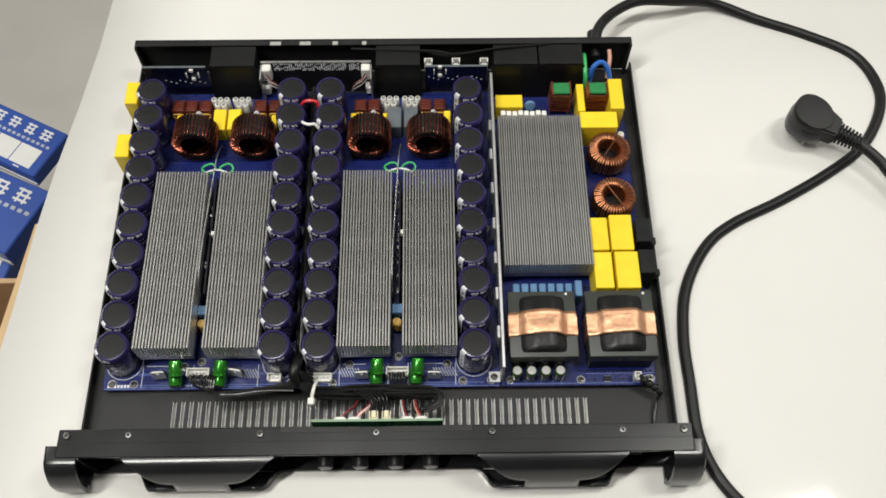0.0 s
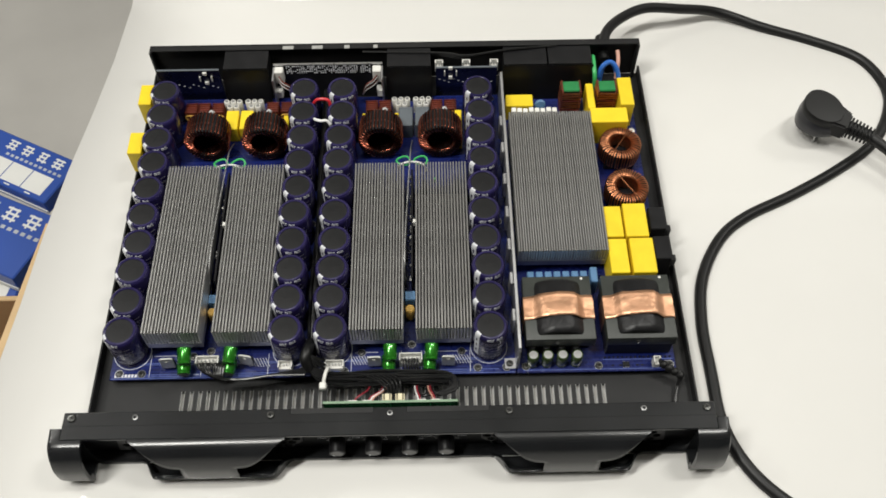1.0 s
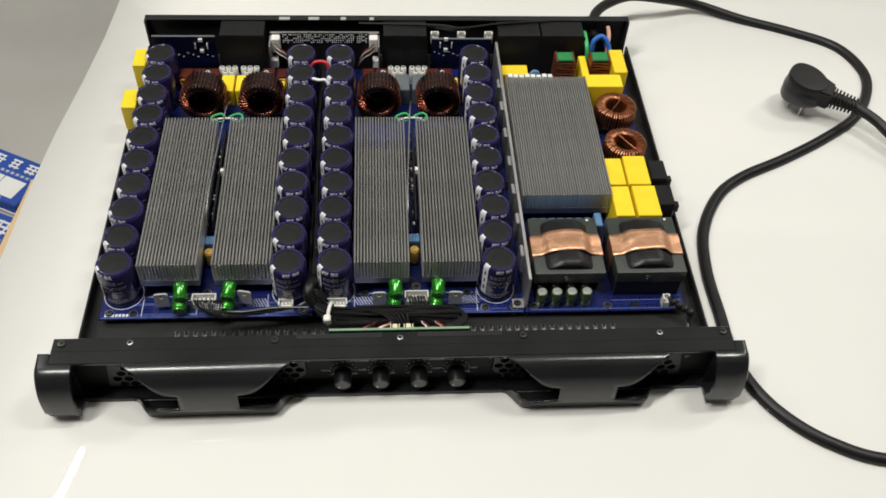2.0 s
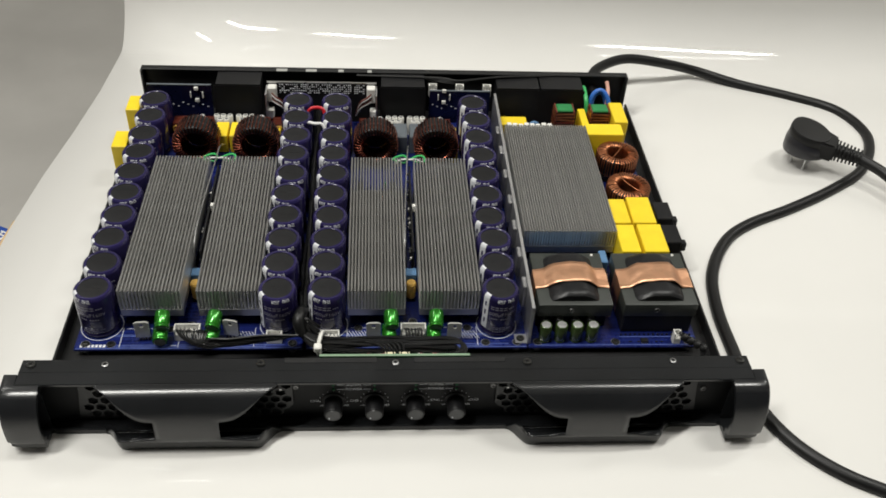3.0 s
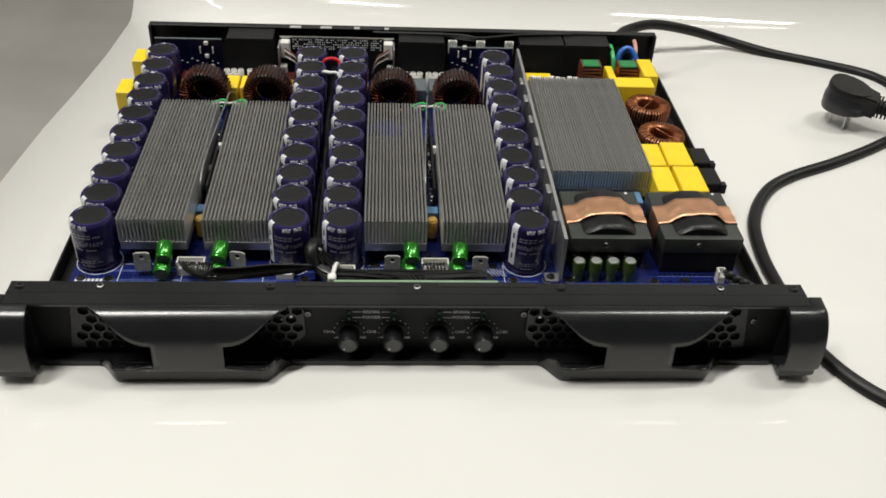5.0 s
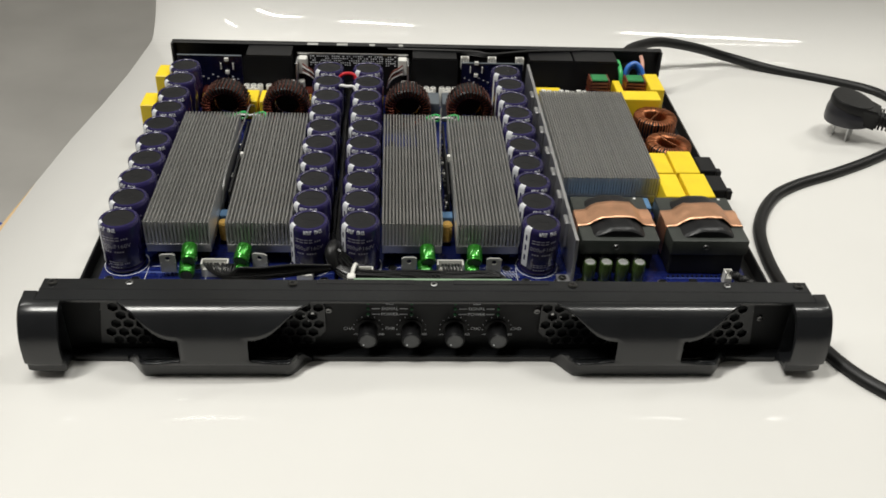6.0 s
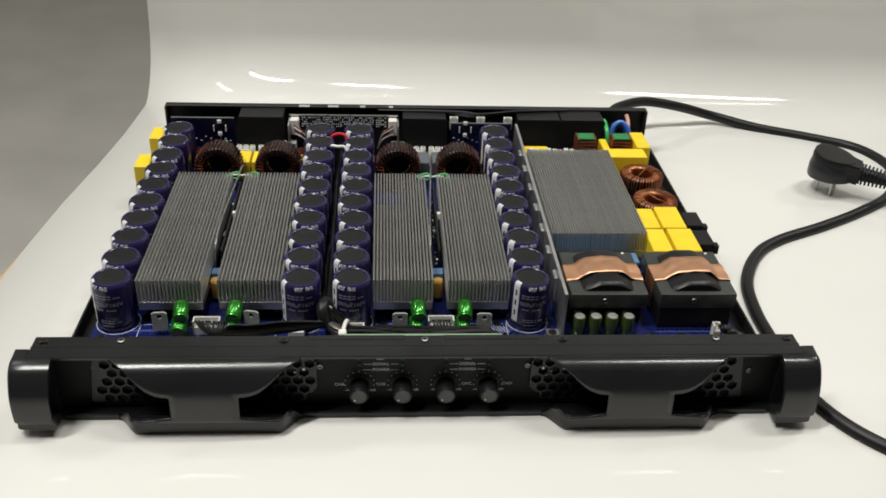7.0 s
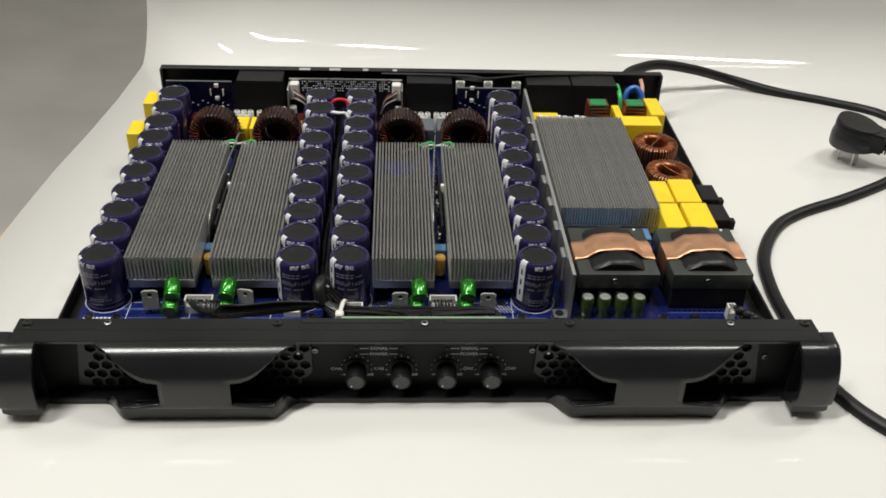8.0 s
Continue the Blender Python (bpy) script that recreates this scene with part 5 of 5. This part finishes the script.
# ---- green control board behind the front panel ----
cbd = boxpart("control_board", (-0.0492, 0.0098, 0.0070, 0.0492, 0.0114, 0.0418), GREENB, amp, 0.0001, "green control board standing behind the panel")
boxpart("board_rim", (-0.0492, 0.0097, 0.0415, 0.0492, 0.0115, 0.0421), BOARDEDGE, cbd, 0, "pale cut board edge")
for x, tall in ((-0.0285, 0), (-0.0178, 0), (-0.0030, 1), (0.0066, 1), (0.0224, 0), (0.0330, 0)):
    bm = bmesh.new()
    box(bm, x - 0.0034, 0.0116, 0.0270, x + 0.0034, 0.0162, 0.0332, 0.0004)
    if tall:
        box(bm, x - 0.0034, 0.0116, 0.0312, x - 0.0026, 0.0200, 0.0352, 0.0003)
        box(bm, x + 0.0026, 0.0116, 0.0312, x + 0.0034, 0.0200, 0.0352, 0.0003)
        box(bm, x - 0.0018, 0.0150, 0.0290, x + 0.0018, 0.0205, 0.0345, 0.0004)
    else:
        box(bm, x - 0.0046, 0.0116, 0.0305, x + 0.0046, 0.0150, 0.0342, 0.0003)
    part("board_socket", bm, IVORY if tall else WHITEP, cbd, "small nylon socket")
for x, s_, mt in ((-0.0272, 1, DKREDW), (-0.0256, 1, WIRE), (-0.0170, 1, DKREDW), (-0.0156, 1, WHITEW), (-0.0142, 1, PINKW), (0.0215, -0.3, DKREDW), (0.0200, -0.3, WHITEW), (0.0230, -0.3, WIRE), (0.0325, -0.4, DKREDW), (0.0310, -0.4, PINKW), (0.0340, -0.4, WIRE)):
    bm = bmesh.new()
    tube(bm, smooth_path([(x, 0.0160, 0.0310), (x + s_ * 0.0018, 0.0190, 0.0315), (x + s_ * 0.0050, 0.0220, 0.0300), (x + s_ * 0.0085, 0.0275, 0.0240), (x + s_ * 0.0100, 0.0330, 0.0190)], 5), 0.00055, 6)
    part("signal_wire", bm, mt, amp)

# ---- power cord ----
cord = thing("mains_lead", "thick black rubber mains cord looping over the white board", "power cord", pose(0, 0, TABLE_Z))
bm = bmesh.new()
H = 0.0049
route = [(0.1965, 0.3600, 0.0320), (0.1970, 0.3720, 0.0345), (0.2013, 0.3911, 0.0377), (0.2183, 0.4114, 0.0362), (0.2444, 0.4269, 0.0338), (0.2808, 0.4332, 0.0262), (0.3222, 0.4426, 0.0124), (0.3671, 0.4264, 0.0062), (0.4133, 0.4071, H),
         (0.4534, 0.3826, H), (0.4686, 0.3465, H), (0.4629, 0.3138, H), (0.4380, 0.2758, H), (0.3980, 0.2460, H), (0.3517, 0.2193, H), (0.3067, 0.1969, H), (0.2792, 0.1737, H), (0.2575, 0.1346, H), (0.2497, 0.0920, H),
         (0.2496, 0.0486, H), (0.2505, 0.0085, H), (0.2602, -0.0223, H), (0.2780, -0.0471, H), (0.3042, -0.0670, H), (0.3400, -0.0800, H), (0.4200, -0.0860, H), (0.5600, -0.0500, H), (0.6900, 0.0200, H), (0.7100, 0.1100, H),
         (0.6400, 0.1500, H), (0.5500, 0.1480, H), (0.5000, 0.1720, 0.0070), (0.4720, 0.2060, 0.0135), (0.4530, 0.2310, 0.0195), (0.4410, 0.2490, 0.0240), (0.4270, 0.2630, 0.0268), (0.4180, 0.2690, 0.0275)]
tube(bm, smooth_path(route, 8), 0.0049, 16)
part("cable", bm, RUBBER, cord)
bm = bmesh.new()
lathe(bm, [(0.0055, 0), (0.0085, 0.001), (0.0085, 0.010), (0.0060, 0.012), (0.0052, 0.022), (0, 0.022)], 20, Matrix.Translation((0.1965, 0.3700 - 0.0005, 0.0300)) @ pose(0, 0, 0, -90))
part("strain_relief", bm, RUBBER, cord)

# plug: rounded grey body on its pins, black back rising over a slanting joint, ribbed neck
ax = Vector((0.848, -0.530, 0)).normalized()
side = Vector((-ax.y, ax.x, 0))
pc = Vector((0.3860, 0.2905, 0))


def plug_point(u, v, z):
    return pc + ax * u + side * v + Vector((0, 0, z))


def plug_ring(bm, k, z, slope, n=32, e=2.5):
    """One outline of the plug: blunt at the front, narrowing towards the neck."""
    ring = []
    for i in range(n):
        a = 2 * math.pi * i / n
        c, s_ = math.cos(a), math.sin(a)
        q = 1 / (abs(c) ** e + abs(s_) ** e) ** (1 / e)
        u = 0.0205 * q * c * k
        v = 0.0198 * q * s_ * k * (1 - 0.32 * max(0.0, u / 0.0205) ** 1.5)
        ring.append(bm.verts.new(plug_point(u, v, z + slope * u)))
    return ring


def plug_shell(levels):
    bm = bmesh.new()
    rings = [plug_ring(bm, *lv) for lv in levels]
    for a, b in zip(rings, rings[1:]):
        for i in range(len(a)):
            bm.faces.new((a[i], a[(i + 1) % len(a)], b[(i + 1) % len(a)], b[i]))
    bm.faces.new(rings[0][::-1])
    bm.faces.new(rings[-1])
    return bm


bm = plug_shell([(0.90, 0.0188, 0), (0.97, 0.0194, 0), (1.0, 0.0210, -0.02), (1.0, 0.0275, -0.10), (0.985, 0.0288, -0.12), (0.91, 0.0335, -0.20), (0.89, 0.0338, -0.20)])
plug = part("plug", bm, PLUGM, cord, "charcoal three-pin mains plug resting on its pins")
bm = plug_shell([(0.85, 0.0332, -0.20), (0.93, 0.0339, -0.20), (0.93, 0.0366, -0.19), (0.905, 0.0396, -0.17), (0.86, 0.0410, -0.165), (0.70, 0.0413, -0.16)])
box(bm, -0.001, -0.001, -0.001, 0.001, 0.001, 0.001)
stem = bm.verts[-8:]
for v_, (u, w, z) in zip(stem, [(u, w, z) for u in (0.006, 0.0255) for w in (-1, 1) for z in (0, 1)]):
    hw = 0.0150 if u < 0.01 else 0.0098
    v_.co = plug_point(u, w * hw, (0.0225 if z == 0 else 0.0395) if u < 0.01 else (0.0190 if z == 0 else 0.0360))
bmesh.ops.bevel(bm, geom=list({e_ for v_ in stem for e_ in v_.link_edges}), offset=0.0018, segments=2, affect="EDGES")
part("plug_back", bm, RUBBER, plug, "black wedge-shaped back")
for i in range(7):
    bm = bmesh.new()
    rr = 0.0098 - 0.0003 * i
    lathe(bm, [(0.0045, -0.0009), (rr - 0.0004, -0.0009), (rr, -0.0004), (rr, 0.0004), (rr - 0.0004, 0.0009), (0.0045, 0.0009)], 16,
          Matrix.Translation(plug_point(0.0270 + 0.0033 * i, 0, 0.0275 - 0.0001 * i)) @ ax.to_track_quat("Z", "Y").to_matrix().to_4x4())
    part("rib", bm, RUBBER, plug)
bm = bmesh.new()
lathe(bm, [(0.0066, -0.003), (0.0054, 0.022), (0.0049, 0.024), (0, 0.024)], 16, Matrix.Translation(plug_point(0.0250, 0, 0.0275)) @ Vector((ax.x, ax.y, -0.02)).to_track_quat("Z", "Y").to_matrix().to_4x4())
part("neck", bm, RUBBER, plug)
for u, v, rot in ((-0.0085, 0, 0), (0.0050, 0.0075, 30), (0.0050, -0.0075, -30)):
    bm = bmesh.new()
    box(bm, -0.0030, -0.0008, 0, 0.0030, 0.0008, 0.0195, 0.0004)
    p = plug_point(u, v, 0.0)
    part("pin", bm, STEEL, plug, "flat metal pin", m=pose(p.x, p.y, p.z, 0, 0, rot + math.degrees(math.atan2(side.y, side.x))))

# ---- cartons beside the table ----
def carton(name, label, w, d, h, m, card, group="packaging boxes"):
    t = thing(name, label, "box", m, group)
    bm = bmesh.new()
    box(bm, 0, 0, 0, w, d, h, 0.0015)
    part("body", bm, card, t)
    return t


def glyph_bars(bm, x, y, z, s, seed):
    """Plain strokes the size of one printed sign."""
    q = random.Random(seed)
    for k in range(3):
        yy = y + s * (0.15 + 0.32 * k)
        box(bm, x + s * 0.1 * q.random(), yy, z, x + s * (0.75 + 0.2 * q.random()), yy + s * 0.13, z + 0.0006)
    for k in range(2):
        xx = x + s * (0.2 + 0.42 * k)
        box(bm, xx, y + s * 0.05, z, xx + s * 0.11, y + s * 0.95, z + 0.0004)


def printed_box(label, w, d, h, m, seed, pale):
    t = carton("packaging_box", label, w, d, h, m, BOXBLUE)
    boxpart("white_base", (0.001, -0.0012, -0.0002, w - 0.001, d - 0.001, h * 0.28), BOXWHITE, t, 0.0004)
    s = d * 0.24
    for i in range(4):
        bm = bmesh.new()
        glyph_bars(bm, w - (4 - i) * s * 1.42 - 0.006, d - s * 1.35, h, s, seed + i)
        part("printed_sign", bm, BOXWHITE, t, "white printed sign reduced to strokes" if i == 0 else "")
    bm = bmesh.new()
    for i in range(12):
        x = w - 0.012 - (11 - i) * s * 0.44
        box(bm, x, d - s * 1.78, h, x + s * 0.26, d - s * 1.56, h + 0.0003)
    part("printed_line", bm, BOXGREY, t)
    if pale:
        for i in range(5):
            x1 = w - 0.012 - i * d * 0.46
            boxpart("pale_panel", (x1 - d * 0.44, d * 0.10, h, x1, d * 0.50, h + 0.0004), BOXWHITE, t, 0)
            boxpart("caption_bar", (x1 - d * 0.30, d * 0.04, h, x1 - d * 0.18, d * 0.065, h + 0.0004), BOXWHITE, t, 0)
    else:
        bm = bmesh.new()
        for i, (x, y, r) in enumerate(((0.62, 0.35, 0.17), (0.70, 0.22, 0.13), (0.60, 0.16, 0.12))):
            lathe(bm, [(d * r, h), (d * r, h + 0.0004), (0, h + 0.0004)], 20, Matrix.Translation((w * x, d * y, 0)))
        part("pale_shape", bm, BOXWHITE, t)
    return t


def corner_pose(corner, yaw, w, d, h, tilt=0):
    """The pose that brings a box's upper right rear corner to a place."""
    m = pose(0, 0, 0, tilt, 0, yaw)
    return Matrix.Translation(Vector(corner) - m @ Vector((w, d, h))) @ m


stack = carton("shipping_carton", "plain brown shipping carton standing on the floor", 0.32, 0.20, 0.40, pose(-0.790, 0.245, FLOOR_Z), CARTON)
boxpart("tape", (0.13, -0.001, 0.3, 0.19, 0.201, 0.4008), GOLDY, stack, 0.0002)
TOPC = FLOOR_Z + 0.4010
printed_box("white and blue printed packaging box lying flat", 0.24, 0.19, 0.05, corner_pose((-0.452, 0.4250, TOPC + 0.05), -12, 0.24, 0.19, 0.05), 31, True)
printed_box("dark blue printed packaging box lying flat", 0.22, 0.095, 0.030, corner_pose((-0.4290, 0.4020, TOPC + 0.0815), -25, 0.22, 0.095, 0.030), 11, False)
printed_box("blue printed packaging box with pale panels", 0.24, 0.070, 0.022, corner_pose((-0.4120, 0.4720, TOPC + 0.1045), -27, 0.24, 0.070, 0.022), 21, True)

# open carton close to the table
oc = thing("open_carton", "open brown cardboard carton beside the table", "box", pose(-0.62, -0.16, FLOOR_Z), "packaging boxes")
CW, CD, CHT = 0.285, 0.405, 0.665
for d in ((0, 0, 0, 0.006, CD, CHT), (CW - 0.006, 0, 0, CW, CD, CHT), (0.006, 0, 0, CW - 0.006, 0.006, CHT), (0.006, CD - 0.006, 0, CW - 0.006, CD, CHT - 0.10), (0.006, 0.006, 0, CW - 0.006, CD - 0.006, 0.006)):
    boxpart("cardboard_wall", d, CARTON, oc, 0.001)
bm = bmesh.new()
box(bm, 0, 0, 0, 0.03, CD - 0.01, 0.004, 0.0008)
part("flap", bm, CARTON, oc, m=pose(CW - 0.004, 0.005, CHT - 0.002, 0, 24, 0))
carton("red_box", "small red printed box inside the carton", 0.12, 0.12, 0.40, pose(-0.52, -0.06, FLOOR_Z + 0.0065), REDW)

# small scuffs on the white board
SCUFF = mat("grey_scuff", (0.28, 0.27, 0.26), 0.6, 0, 0.1, 300)
for x, y, ln, wd, a in ((-0.1237, -0.0570, 0.0060, 0.0010, 60), (-0.1625, -0.0944, 0.0016, 0.0012, 20), (-0.2164, -0.0854, 0.0070, 0.0009, 10), (-0.1300, -0.0817, 0.0050, 0.0008, 75), (-0.2302, -0.0899, 0.0040, 0.0014, 150)):
    bm = bmesh.new()
    q = random.Random(int(abs(x) * 1e4))
    ring = [bm.verts.new((ln / 2 * math.cos(radians(36 * k)) * q.uniform(0.6, 1.1), wd / 2 * math.sin(radians(36 * k)) * q.uniform(0.5, 1.2), 0)) for k in range(10)]
    bm.faces.new(ring)
    part("scuff_mark", bm, SCUFF, sweep, m=pose(x, y, TABLE_Z + 0.0002, 0, 0, a))
